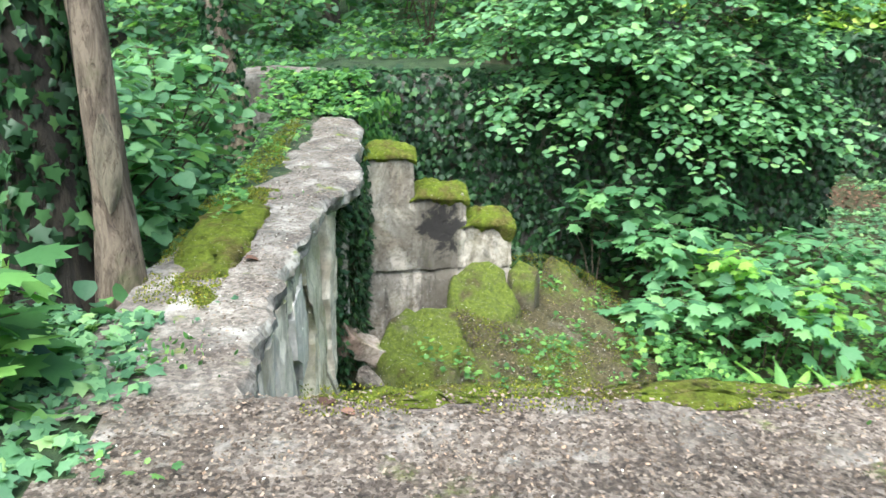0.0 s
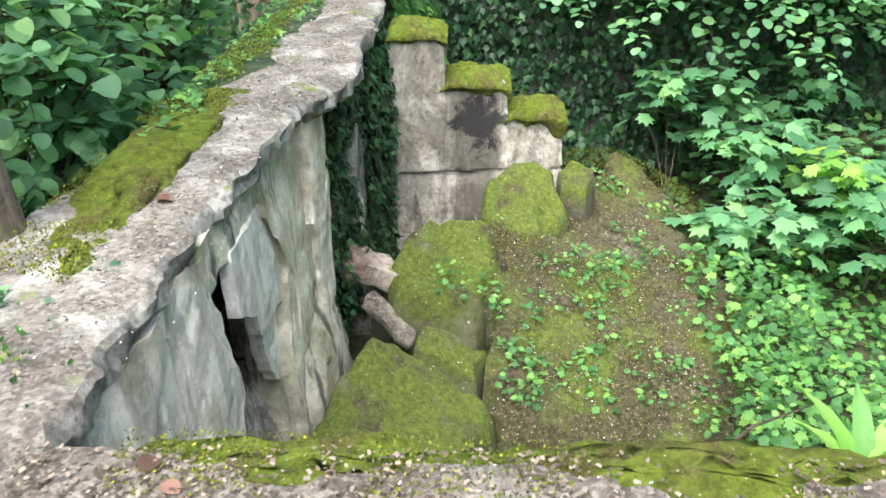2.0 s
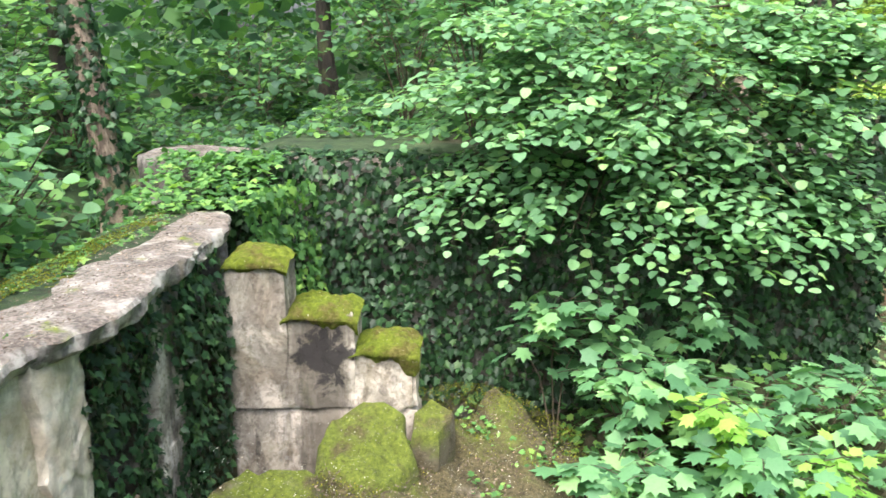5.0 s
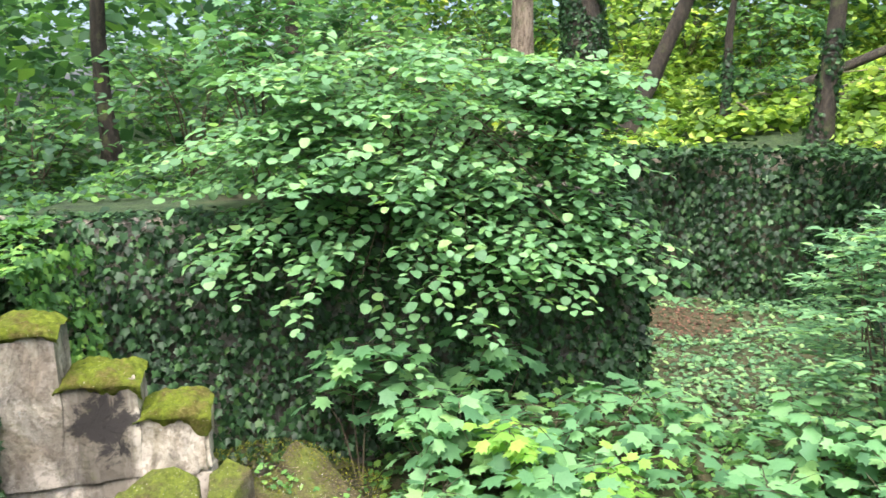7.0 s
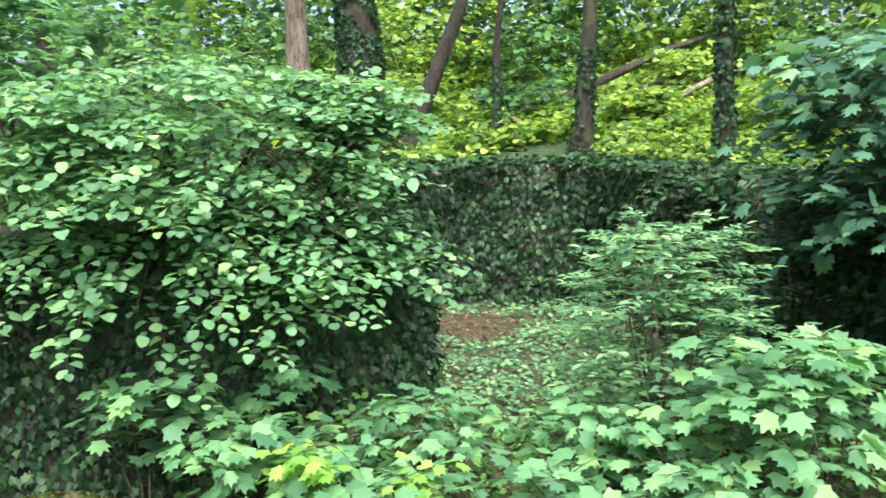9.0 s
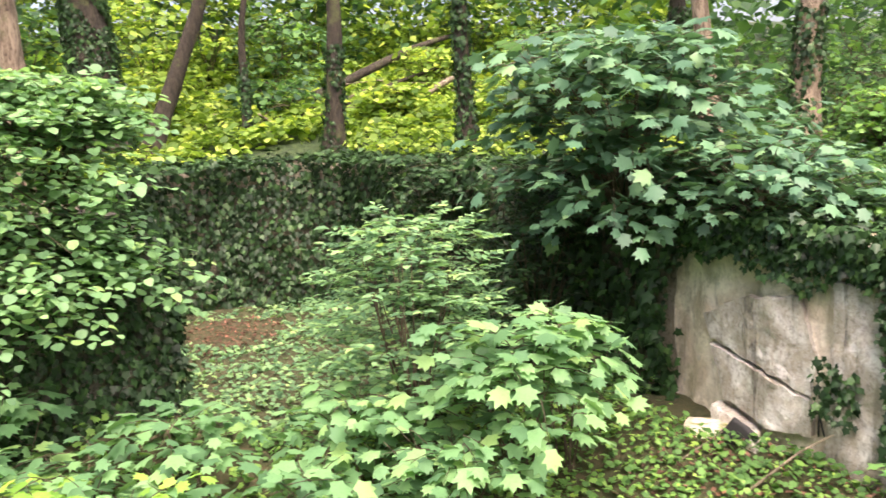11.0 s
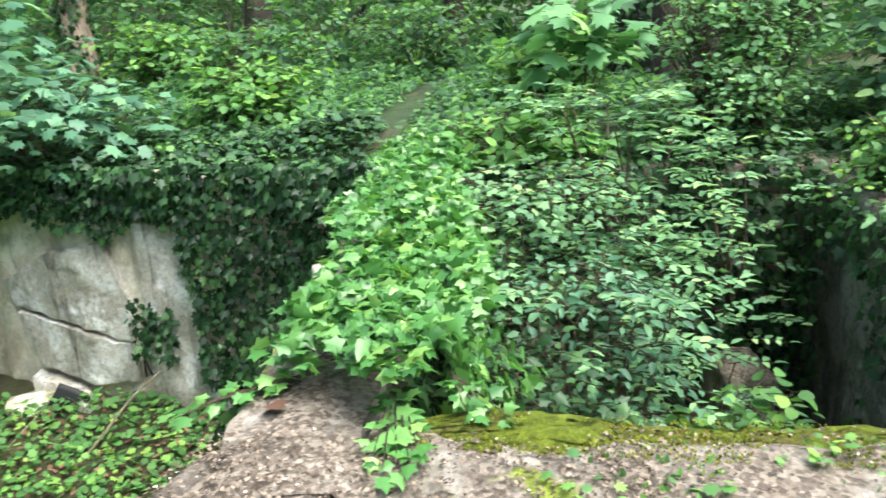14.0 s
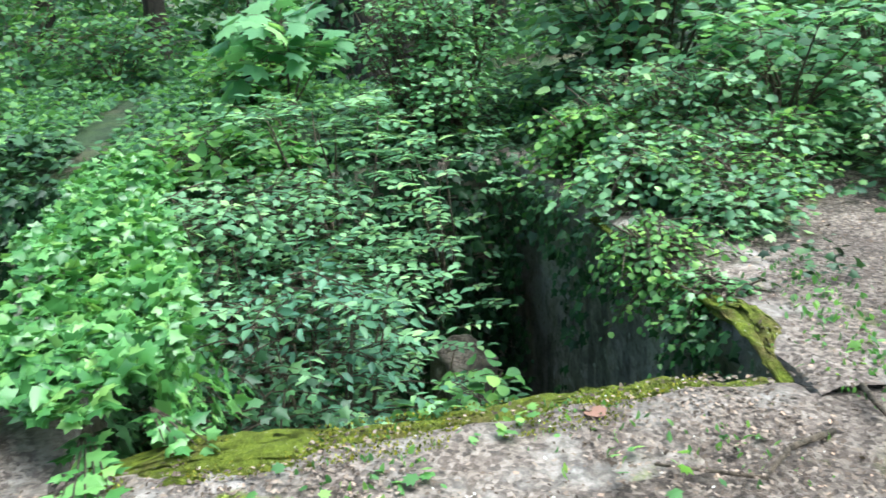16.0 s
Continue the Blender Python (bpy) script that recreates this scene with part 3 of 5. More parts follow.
build_ground()
v, f = sheet(110, 130, lambda u, w: (-1.2 + 13.8 * u, -2.3 + 20 * w, floor_z(-1.2 + 13.8 * u, -2.3 + 20 * w)))
thing("trench_floor", "dark damp soil floor of the trench", "floor", kind="structure", me=quick_mesh("trench_floor", v, f, FLOOR))

LIP = [(-0.72, -0.09), (-0.5, 0.005), (-0.25, 0.02), (-0.08, 0.022), (-0.02, 0.0), (0.0, -0.05), (-0.02, -0.22), (-0.07, -0.30), (-0.07, -2.85)]
HIGH = [(-1.2, 0.15), (-0.9, 0.28), (-0.3, 0.3), (-0.03, 0.28), (0, 0.2), (-0.02, -0.1), (-0.05, -2.9)]


def wall(name, label, pts, profile, mat, **kw):
    return thing(name, label, "wall", kind="structure", me=quick_mesh(name, *sweep(pts, profile, **kw), mat, sharp=40))


wall("wall_south", "crumbling concrete trench edge strewn with leaf litter", [(-1.2, 2.13)] + PIT_A[0:6], LIP, COPING)
wall("wall_middle", "low concrete wall between two trenches overgrown with ivy", [(4.85, 1.39), (9.38, 1.33)], [(-0.27, -2.85), (-0.27, -0.12), (-0.24, 0.0), (0, 0.02), (0.24, 0.0), (0.27, -0.12), (0.27, -2.85)], COPING)
wall("wall_platform", "mossy concrete edge of the sunken pit", PIT_B[0:5], LIP, COPING)
wall("wall_pit_south", "damp stained concrete side of the sunken pit", [(4.8, -1.33), (5.5, -1.52), (6.3, -1.68), (8.3, -1.9), (9.6, -2.0)], LIP, COPING)
wall("wall_pit_east", "ivy covered concrete end of the sunken pit", [(9.3, -2.2), (9.3, 1.3)], LIP, DAMP)
wall("wall_east", "pale plastered trench wall stained grey and draped in ivy", [(9.42, 1.5), (9.75, 3.0), (10.0, 4.5), (10.6, 6.0)], [(-0.9, 0.0), (-0.5, 0.06), (-0.12, 0.05), (0, -0.03), (-0.02, -0.4), (-0.02, -2.7)], PLASTER, ragged=0.07)
wall("wall_far", "dark far trench wall buried in ivy", [(10.6, 5.9), (11.5, 10.0), (12.2, 14.7), (10.0, 16.2), (8.0, 16.9), (6.2, 17.3)], HIGH, DAMP, gap=0.16)
wall("wall_passage", "ivy covered side wall of the passage", [(5.9, 17.3), (5.87, 9.5)], HIGH, DAMP, gap=0.16)
wall("wall_north", "tall concrete trench wall under ivy with littered top", [(5.9, 9.5), (3.0, 9.45), (0.0, 9.45), (-1.9, 9.75)], HIGH, COPING, gap=0.12)


# ---------------------------------------------------------------- the undercut slab wall
SLAB_EDGE = [(-0.52, 8.25), (-0.36, 7.9), (-0.30, 7.0), (-0.34, 6.3), (-0.27, 5.75), (-0.36, 5.35), (-0.58, 4.7), (-0.62, 4.2), (-0.70, 3.5), (-0.74, 2.9), (-0.73, 2.45), (-0.72, 1.95)]


def build_slab():
    prof = [(-1.0, -1.0), (-0.97, -0.5), (-0.95, -0.12), (-0.86, 0.0), (-0.5, 0.02), (-0.1, 0.02), (-0.01, 0.014), (0.012, -0.01), (0.0, -0.10), (-0.03, -0.13), (-0.12, -0.15), (-0.2, -0.19), (-0.5, -0.22)]
    v, f = sweep([(p[0] * 1.0, p[1]) for p in SLAB_EDGE], prof, gap=0.035, ragged=0.05, rough=0.014, jag=0.045, fine=0.04)
    lim = np.interp(v[:, 1], [2.0, 2.6, 4.0, 6.0, 8.3], [1.0, 0.85, 0.78, 0.72, 0.45])
    edge = np.interp(v[:, 1], [p[1] for p in SLAB_EDGE[::-1]], [p[0] for p in SLAB_EDGE[::-1]])
    out = v[:, 0] < edge - 0.25
    v[out, 0] = edge[out] - 0.25 + (v[out, 0] - edge[out] + 0.25) * ((lim[out] - 0.25) / 0.70)
    ob = thing("wall_west", "long cracked concrete slab topping the trench wall, mossy on its outer side", "wall", kind="structure", me=quick_mesh("wall_west", v, f, SLABTOP, sharp=30))
    # the slab's broken far end
    v, f = sheet(14, 6, lambda u, w: (-1.0 + 0.5 * u, 8.22 + 0.06 * noise.noise(Vector((u * 5, w * 3, 1))), 0.0 - 0.9 * w))
    thing("wall_west_end", "broken end of the concrete slab", "wall", kind="structure", me=quick_mesh("wall_west_end", v, f, SLABTOP))
    return ob


build_slab()


def plate(name, parent, outline_yz, face_x, mat, depth=0.1, seed=0.0, side=1, bulge=0.0, relief=1.0, label="", ragged=0.035):
    """A broken sheet of plaster with a ragged outline, thickness and flaked relief; face_x(y, z) is where its face stands."""
    ring = []
    for (ay, az), (by, bz) in zip(outline_yz, outline_yz[1:] + outline_yz[:1]):
        n = max(2, int(math.hypot(by - ay, bz - az) / 0.045))
        for i in range(n):
            y, z = ay + (by - ay) * i / n, az + (bz - az) * i / n
            v = Vector((y * 7, z * 7, seed))
            ring.append((y + ragged * noise.noise(v) + 0.4 * ragged * noise.noise(v * 3.1), z + ragged * noise.noise(v + Vector((0, 0, 9))) + 0.4 * ragged * noise.noise(v * 2.7)))
    cy, cz = sum(p[0] for p in outline_yz) / len(outline_yz), sum(p[1] for p in outline_yz) / len(outline_yz)
    rings, n, verts = 22, len(ring), []
    for r in range(rings + 4):
        k = min(1.0, (r + 0.05) / (rings - 1))
        for py, pz in ring:
            y, z = cy + (py - cy) * k, cz + (pz - cz) * k
            flake = noise.noise(Vector((y * 3.3, z * 2.2, seed + 3)))
            d = 0.030 * noise.noise(Vector((y * 2.5, z * 1.6, seed))) + 0.014 * noise.noise(Vector((y * 12, z * 9, seed)))
            d += 0.024 * soft(0.08, 0.13, flake) - 0.02 * soft(-0.25, -0.31, flake)
            d = 0.6 * relief * d + bulge * (1 - k * k)
            if r >= rings:
                d -= depth * (r - rings + 0.3) / 3.3
            verts.append((face_x(y, z) + side * d, y, z))
    faces = [(r * n + i, r * n + (i + 1) % n, (r + 1) * n + (i + 1) % n, (r + 1) * n + i) for r in range(rings + 3) for i in range(n)]
    return part(name, quick_mesh(name, verts, faces, mat, sharp=32), parent, label)


under = thing("wall_under_slab", "peeling plaster trench wall with pilasters and dark recesses", "wall", kind="structure")
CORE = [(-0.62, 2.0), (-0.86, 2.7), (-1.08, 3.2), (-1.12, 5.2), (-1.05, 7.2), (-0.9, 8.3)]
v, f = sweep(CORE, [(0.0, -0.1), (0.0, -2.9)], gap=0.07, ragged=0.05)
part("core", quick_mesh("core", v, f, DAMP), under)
plate("plaster_panel", under, [(2.1, -0.1), (2.9, -0.1), (3.38, -0.12), (3.42, -0.35), (3.5, -0.9), (3.36, -1.5), (2.8, -1.6), (2.1, -1.6)], lambda y, z: -0.75 + 0.05 * (y - 2.2) - 0.04 * z, PLASTER, 0.22, 1)
plate("plaster_panel", under, [(3.25, -0.1), (4.45, -0.1), (4.36, -0.36), (4.0, -0.42), (3.72, -0.33), (3.42, -0.36), (3.28, -0.3)], lambda y, z: -0.70, DRIPS, 0.12, 2, label="mossy band of broken plaster")
plate("plaster_panel", under, [(3.72, -0.3), (4.33, -0.32), (4.56, -0.62), (4.46, -1.04), (4.18, -0.98), (3.98, -0.95), (3.92, -0.8), (3.70, -0.66)], lambda y, z: -0.665, CHALK, 0.07, 3, relief=0.5, label="loose pale plaster sheet", ragged=0.02)
plate("plaster_panel", under, [(4.05, -0.9), (4.55, -0.9), (4.62, -1.3), (4.52, -1.62), (4.3, -1.5), (4.12, -1.15)], lambda y, z: -0.71, CHALK, 0.08, 13, relief=0.7, label="loose pale plaster sheet")
plate("plaster_panel", under, [(4.28, -0.12), (5.02, -0.12), (5.06, -0.9), (5.0, -1.6), (4.8, -2.1), (4.42, -2.2), (4.4, -1.5), (4.5, -1.0), (4.5, -0.6), (4.3, -0.4)], lambda y, z: -0.66 + 0.06 * (y - 4.3) - 0.03 * z, DRIPS, 0.3, 4)
plate("pilaster", under, [(4.96, -0.1), (5.38, -0.1), (5.42, -0.9), (5.38, -1.5), (5.05, -1.55), (4.99, -0.9)], lambda y, z: -0.53 + 0.08 * (y - 5.1), PLASTER, 0.45, 5, bulge=0.02, label="white plaster pilaster streaked with green")
plate("footing", under, [(4.66, -1.3), (5.0, -1.2), (5.42, -1.32), (5.72, -1.7), (5.8, -2.7), (4.45, -2.75), (4.5, -1.9)], lambda y, z: -0.66 - 0.10 * (z + 1.2), DRIPS, 0.45, 6, bulge=0.13, relief=0.8, label="pale rounded concrete footing")
plate("sill", under, [(3.35, -1.62), (4.0, -1.45), (4.75, -1.6), (4.8, -2.8), (3.2, -2.8)], lambda y, z: -0.98 - 0.22 * (z + 1.4), CONCRETE, 0.3, 7, bulge=0.05)
plate("pier", under, [(6.3, -0.12), (6.74, -0.12), (6.76, -2.6), (6.28, -2.6)], lambda y, z: -0.45, CONCRETE, 0.5, 8, label="ivy streaked pier")


# ---------------------------------------------------------------- stepped buttress
def rough_block(lo, hi, seed, worn=0.035):
    """A cast concrete block with worn arrises and pitted faces."""
    bm = bmesh.new()
    bmesh.ops.create_cube(bm, size=1.0)
    bmesh.ops.subdivide_edges(bm, edges=bm.edges[:], cuts=14, use_grid_fill=True)
    lo, hi = Vector(lo), Vector(hi)
    mid, half = (lo + hi) / 2, (hi - lo) / 2
    for v in bm.verts:
        w = Vector((mid.x + 2 * half.x * v.co.x, mid.y + 2 * half.y * v.co.y, mid.z + 2 * half.z * v.co.z))
        on = [i for i in range(3) if abs(abs(v.co[i]) - 0.5) < 1e-4]
        out = Vector([math.copysign(1, v.co[i]) if i in on else 0 for i in range(3)])
        d = 0.022 * noise.noise(w * 3.1 + Vector((seed, 0, 0))) + 0.012 * noise.noise(w * 11)
        if len(on) > 1:
            d -= worn * (0.7 + 0.9 * noise.noise(w * 6 + Vector((0, seed, 0)))) * (1.0 if 2 in on and v.co.z > 0 or w.x > 1.2 else 0.15)
        v.co = w + out * d
    me = bpy.data.meshes.new("step_block")
    bm.to_mesh(me)
    bm.free()
    me.materials.append(STAINED)
    me.polygons.foreach_set("use_smooth", [True] * len(me.polygons))
    me.set_sharp_from_angle(angle=radians(42))
    return me


def moss_cap(x0, x1, y0, y1, top, seed, drape):
    """A cushion of moss over a block's top that hangs over its front and its free end."""
    def at(u, w):
        x, y = x0 - 0.02 + (x1 - x0 + 0.05) * u, y1 + 0.01 + (y0 - y1 - 0.04) * min(1, w / 0.6)
        lobes = noise.noise(Vector((x * 4.5, seed, 1)))
        z = top + 0.036 + 0.04 * noise.noise(Vector((x * 5, y * 6, seed))) + 0.045 * math.sin(math.pi * u) + 0.03 * noise.noise(Vector((x * 19, y * 17, seed)))
        end = min(1.0, min(u, 1 - u) / 0.22)
        z -= 0.035 * (1 - end) ** 2 + (0.05 * max(0, (w - 0.28) / 0.32) ** 2 if w < 0.6 else 0)
        if w >= 0.6:
            k = (w - 0.6) / 0.4
            z = top - 0.02 - 0.03 * (1 - end) ** 2 - k * max(0.01, drape * (0.35 + 1.5 * lobes + 0.9 * max(0, u - 0.5) + 0.4 * noise.noise(Vector((x * 17, seed, 4)))))
            y += 0.012 - 0.022 * (1 - k) + 0.012 * noise.noise(Vector((x * 16, z * 16, seed))) + 0.03 * k * k
        if w == 0:
            z = top - 0.04
        return x, y, z
    return quick_mesh("moss_cap", *sheet(34, 30, at), MOSSY)


def build_buttress():
    ob = thing("stepped_buttress", "stained concrete buttress stepping down, capped with moss", "buttress", kind="structure")
    for i, (x0, x1, yf, top, drape) in enumerate(((-0.26, 0.225, 7.325, -0.22, 0.07), (0.20, 0.785, 7.340, -0.65, 0.11), (0.75, 1.29, 7.355, -0.95, 0.15))):
        part("step_block", rough_block((x0, yf, -1.47), (x1, 7.75 + 0.01 * i, top), i * 4.0), ob)
        part("moss_cap", moss_cap(x0, x1, yf, 7.75, top, i * 3.0, drape), ob, "yellow green cushion moss browning at its rim")
    part("plinth", rough_block((-0.27, 7.35, -2.8), (1.31, 7.78, -1.462), 15.0), ob)


build_buttress()


# ---------------------------------------------------------------- mossy rubble
def rubble(name, label, poly, zf, mat, thick=0.5, gap=0.07, seed=0.0):
    """A fallen slab: an uneven top within a ragged outline, with sides."""
    cx, cy = sum(p[0] for p in poly) / len(poly), sum(p[1] for p in poly) / len(poly)
    rim = resample(poly + [poly[0]], 0.09)[:-1]
    rings, n = 28, len(rim)
    verts = []
    for r in range(rings + 4):
        for p in rim:
            k = min(1.0, (r + 0.3) / rings)
            e = 1 + 0.2 * noise.noise(Vector((p.x * 3, p.y * 3, seed))) * k + 0.08 * noise.noise(Vector((p.x * 9, p.y * 9, seed))) * k
            x, y = cx + (p.x - cx) * k * e, cy + (p.y - cy) * k * e
            z = zf(x, y) + fbm(x, y, seed, 2.4, 0.09) + fbm(x, y, seed + 5, 8.0, 0.034) + 0.05 * abs(noise.noise(Vector((x * 2.2, y * 2.2, seed + 8)))) - (0.10 * max(0, (k - 0.85) / 0.15) ** 2)
            if r > rings:
                z -= thick * (r - rings) / 3
                x, y = x + (p.x - cx) * 0.02 * (r - rings), y + (p.y - cy) * 0.02 * (r - rings)
            verts.append((x, y, z))
    faces = [(r * n + i, r * n + (i + 1) % n, (r + 1) * n + (i + 1) % n, (r + 1) * n + i) for r in range(rings + 3) for i in range(n)]
    return thing(name, label, "rubble", "fallen rubble", me=quick_mesh(name, verts, faces, mat, sharp=40))


def mound_z(x, y):
    return -1.47 - 0.30 * max(0.0, x - 0.1) - 0.36 * max(0.0, 6.2 - y) + 0.30 * math.exp(-((x - 2.0) ** 2 + (y - 8.3) ** 2) / 0.5)


rubble("mossy_slab", "broad fallen concrete slab thick with green moss", [(0.62, 4.6), (1.5, 4.5), (2.4, 5.2), (2.8, 6.4), (2.85, 7.7), (2.35, 8.2), (2.0, 8.5), (1.7, 8.1), (1.35, 7.4), (0.8, 6.4), (0.55, 5.4)], mound_z, BROWNROCK, 0.9, seed=1)
rubble("mossy_boulder", "rounded mossy boulder leaning on the buttress", [(0.55, 6.5), (1.0, 6.4), (1.3, 6.9), (1.22, 7.25), (0.85, 7.3), (0.58, 7.1)], lambda x, y: -1.42 + 0.45 * (y - 7.15) - 0.2 * (x - 0.9), ROCK, 0.8, seed=2)
rubble("mossy_chunk", "small brown mossy chunk of rubble", [(1.25, 7.05), (1.5, 7.0), (1.62, 7.4), (1.4, 7.55), (1.25, 7.4)], lambda x, y: -1.5 + 0.3 * (y - 7.3), ROCK, 0.6, seed=3)
rubble("mossy_plate", "tilted moss covered plate of concrete", [(-0.18, 5.55), (0.5, 5.5), (0.72, 6.0), (0.62, 6.5), (0.1, 6.45), (-0.1, 6.2)], lambda x, y: -1.55 - 0.25 * x + 0.35 * (y - 6.1), ROCK, 0.7, seed=4)
rubble("mossy_fragment", "cracked mossy fragment between larger slabs", [(0.05, 5.0), (0.5, 5.05), (0.62, 5.4), (0.1, 5.42)], lambda x, y: -1.8 - 0.5 * x, ROCK, 0.6, seed=5)
rubble("mossy_ridge", "long rubble ridge, bare stone along its rim", [(-0.62, 3.6), (-0.2, 3.5), (0.5, 4.3), (0.62, 4.9), (0.1, 5.1), (-0.22, 5.0), (-0.4, 4.4)], lambda x, y: -1.66 - 0.55 * max(0, x + 0.3) - 0.02 * (5 - y), ROCK, 0.9, seed=6)


def stone(name, label, at, size, turn, mat, seed):
    me = lump(size, 0.05, 3.0, seed)
    me.materials.append(mat)
    ob = thing(name, label, "rubble", "fallen rubble", me=me)
    ob.matrix_basis = pose(*at, *turn)
    return ob


stone("concrete_block", "pale pitted block of broken concrete on the rubble", (-0.33, 5.8, -1.6), (0.42, 0.3, 0.2), (10, 32, 25), RUSTY, 1)
stone("concrete_beam", "thin broken concrete bar lying aslant", (-0.16, 5.52, -1.9), (0.46, 0.16, 0.08), (12, 42, -20), DAMP, 2)
stone("plaster_lump", "large pale lump of fallen plaster at the wall foot", (9.95, 5.0, -2.35), (0.4, 0.8, 0.45), (0, 10, 20), PLASTER, 3)
stone("wall_stone", "pale stone showing through the ivy", (6.78, 1.5, -0.02), (0.34, 0.2, 0.2), (0, 0, 10), CONCRETE, 4)
stone("tar_sheet", "black tarred sheet leaning on the wall foot", (9.78, 4.75, -2.2), (0.06, 0.35, 0.4), (30, 5, 10), CHAR, 5)
stone("pit_block", "grey stone block at the back of the sunken pit", (8.5, -1.25, -1.75), (0.5, 0.4, 0.8), (0, 0, 8), DAMP, 6)


# ---------------------------------------------------------------- moss on the edges
def moss_strip(label, pts, width, height, off, dz=0.0):
    line = resample(pts, 0.05)
    verts, nw = [], 20
    for i, p in enumerate(line):
        d = (line[min(i + 2, len(line) - 1)] - line[max(i - 2, 0)]).normalized()
        s = Vector((-d.y, d.x, 0))
        grow = max(0.0, 0.55 + 1.2 * noise.noise(Vector((p.x, p.y, 2)) * 1.4)) * min(1, i / 5, (len(line) - 1 - i) / 5)
        for j in range(nw):
            t = j / (nw - 1)
            ragged = fbm(p.x * 2, p.y * 2, j * 0.3, 1.8, 0.05)
            q = p + s * (off + width * (t - 1) * (0.6 + 0.5 * grow) + ragged)
            z = dz + (math.sin(t * math.pi) ** 0.6 if 0 < t < 1 else -0.4) * height * grow + fbm(q.x, q.y, 0, 9, 0.022) + fbm(q.x, q.y, 3, 24, 0.008) - 0.05 * (1 - min(1, grow))
            verts.append((q.x, q.y, z))
    n = len(line)
    faces = [(i * nw + j, (i + 1) * nw + j, (i + 1) * nw + j + 1, i * nw + j + 1) for i in range(n - 1) for j in range(nw - 1)]
    tagged(thing("moss_bank", label, "moss", "moss banks", me=quick_mesh("moss_bank", verts, faces, MOSSY)), kind="stuff")


moss_strip("bright moss cushion along the trench edge", [(-0.55, 2.09), (0.0, 2.09), (1.5, 2.06), (3.2, 2.0), (4.7, 1.83)], 0.2, 0.03, 0.03, 0.012)
moss_strip("yellow green moss along the slab's outer side", [(-0.98, 8.0), (-1.0, 6.5), (-1.02, 5.5), (-1.05, 4.7), (-1.08, 3.9), (-1.12, 3.2), (-1.1, 2.75)], 0.42, 0.07, 0.18, 0.01)
moss_strip("moss cushion on the sunken pit's edge", [(5.36, 1.05), (5.24, 0.5), (5.14, -0.3), (5.08, -1.0), (4.95, -1.34)], 0.26, 0.045, 0.05, 0.012)
moss_strip("moss beside the pit corner", [(4.98, -1.38), (5.5, -1.5), (6.4, -1.68), (7.4, -1.8)], 0.18, 0.03, 0.02, 0.015)
moss_strip("moss on the concrete corner", [(4.9, 1.68), (5.2, 1.6), (5.5, 1.45)], 0.25, 0.05, 0.03, 0.015)


def moss_fuzz():
    """Short upright moss shoots over banks and rubble."""
    ob = thing("moss_shoots", "fine upright shoots of yellow green moss", "moss", kind="stuff")
    L = Leaves()

    def strew(n, box, zf, keep, size):
        x, y = rng.uniform(box[0], box[1], n), rng.uniform(box[2], box[3], n)
        ok = np.array([keep(a, b) for a, b in zip(x, y)])
        p = np.stack([x, y, [zf(a, b) for a, b in zip(x, y)]], 1)[ok]
        L.add(p, np.array([0, 0, 1.0]) + rng.normal(0, 0.6, (len(p), 3)), rng.normal(0, 1, (len(p), 3)), size * rng.uniform(0.5, 1.3, len(p)))

    patch = lambda x, y: noise.noise(Vector((x, y, 1)) * 2.2) > -0.1
    strew(30000, (0.6, 2.85, 4.6, 8.4), lambda x, y: mound_z(x, y) + 0.03, patch, 0.014)
    strew(16000, (-1.4, -0.95, 2.7, 8.0), lambda x, y: 0.04, lambda x, y: x < -1.0 + 0.06 * (y - 3) and x > -1.45 + 0.1 * max(0, y - 4) and patch(x, y), 0.012)
    strew(9000, (-0.5, 4.8, 1.82, 2.12), lambda x, y: 0.03, lambda x, y: patch(x, y) and abs(y - np.interp(x, [-0.5, 1.5, 3.2, 4.8], [2.0, 1.96, 1.9, 1.74])) < 0.12, 0.012)
    strew(9000, (4.8, 5.35, -1.3, 1.0), lambda x, y: 0.03, lambda x, y: patch(x, y) and abs(x - np.interp(y, [-1.3, -0.3, 0.5, 1.0], [4.87, 5.02, 5.12, 5.22])) < 0.13, 0.012)
    L.put(ob, "far", MOSSLEAF, name="shoots")


moss_fuzz()


# ---------------------------------------------------------------- ivy
def ivy(name, label, build, mat=IVY, kind="ivy", single=0, group="ivy"):
    ob = thing(name, label, "ivy", group)
    L = Leaves()
    build(L)
    L.put(ob, kind, mat, single=single)
    return ob


ivy("wall_ivy", "dense dark ivy curtain over the tall trench wall", lambda L: (
    wall_leaves(L, [(5.95, 9.42), (3.0, 9.37), (0.0, 9.37), (-1.2, 9.6)], -2.3, 0.35, 420, 0.105, 0.17),
    mat_leaves(L, lambda x, y: 0.3, 330, (-0.9, 5.9, 9.35, 9.85), 0.10, 0.14)), single=250)
ivy("slab_ivy", "trailing ivy joining slab and trench wall", lambda L: (
    wall_leaves(L, [(0.1, 9.4), (-0.35, 8.3)], -1.6, 0.2, 420, 0.10, 0.15),
    mat_leaves(L, lambda x, y: 0.05 + 0.25 * soft(8.3, 9.3, y), 420, (-1.5, -0.2, 8.1, 9.6), 0.10, 0.16)), HERB)
ivy("recess_ivy", "hanging ivy filling the recess below the slab", lambda L: wall_leaves(L, [(-0.62, 7.3), (-0.62, 5.35)], -2.3, -0.16, 520, 0.085, 0.2), single=150)
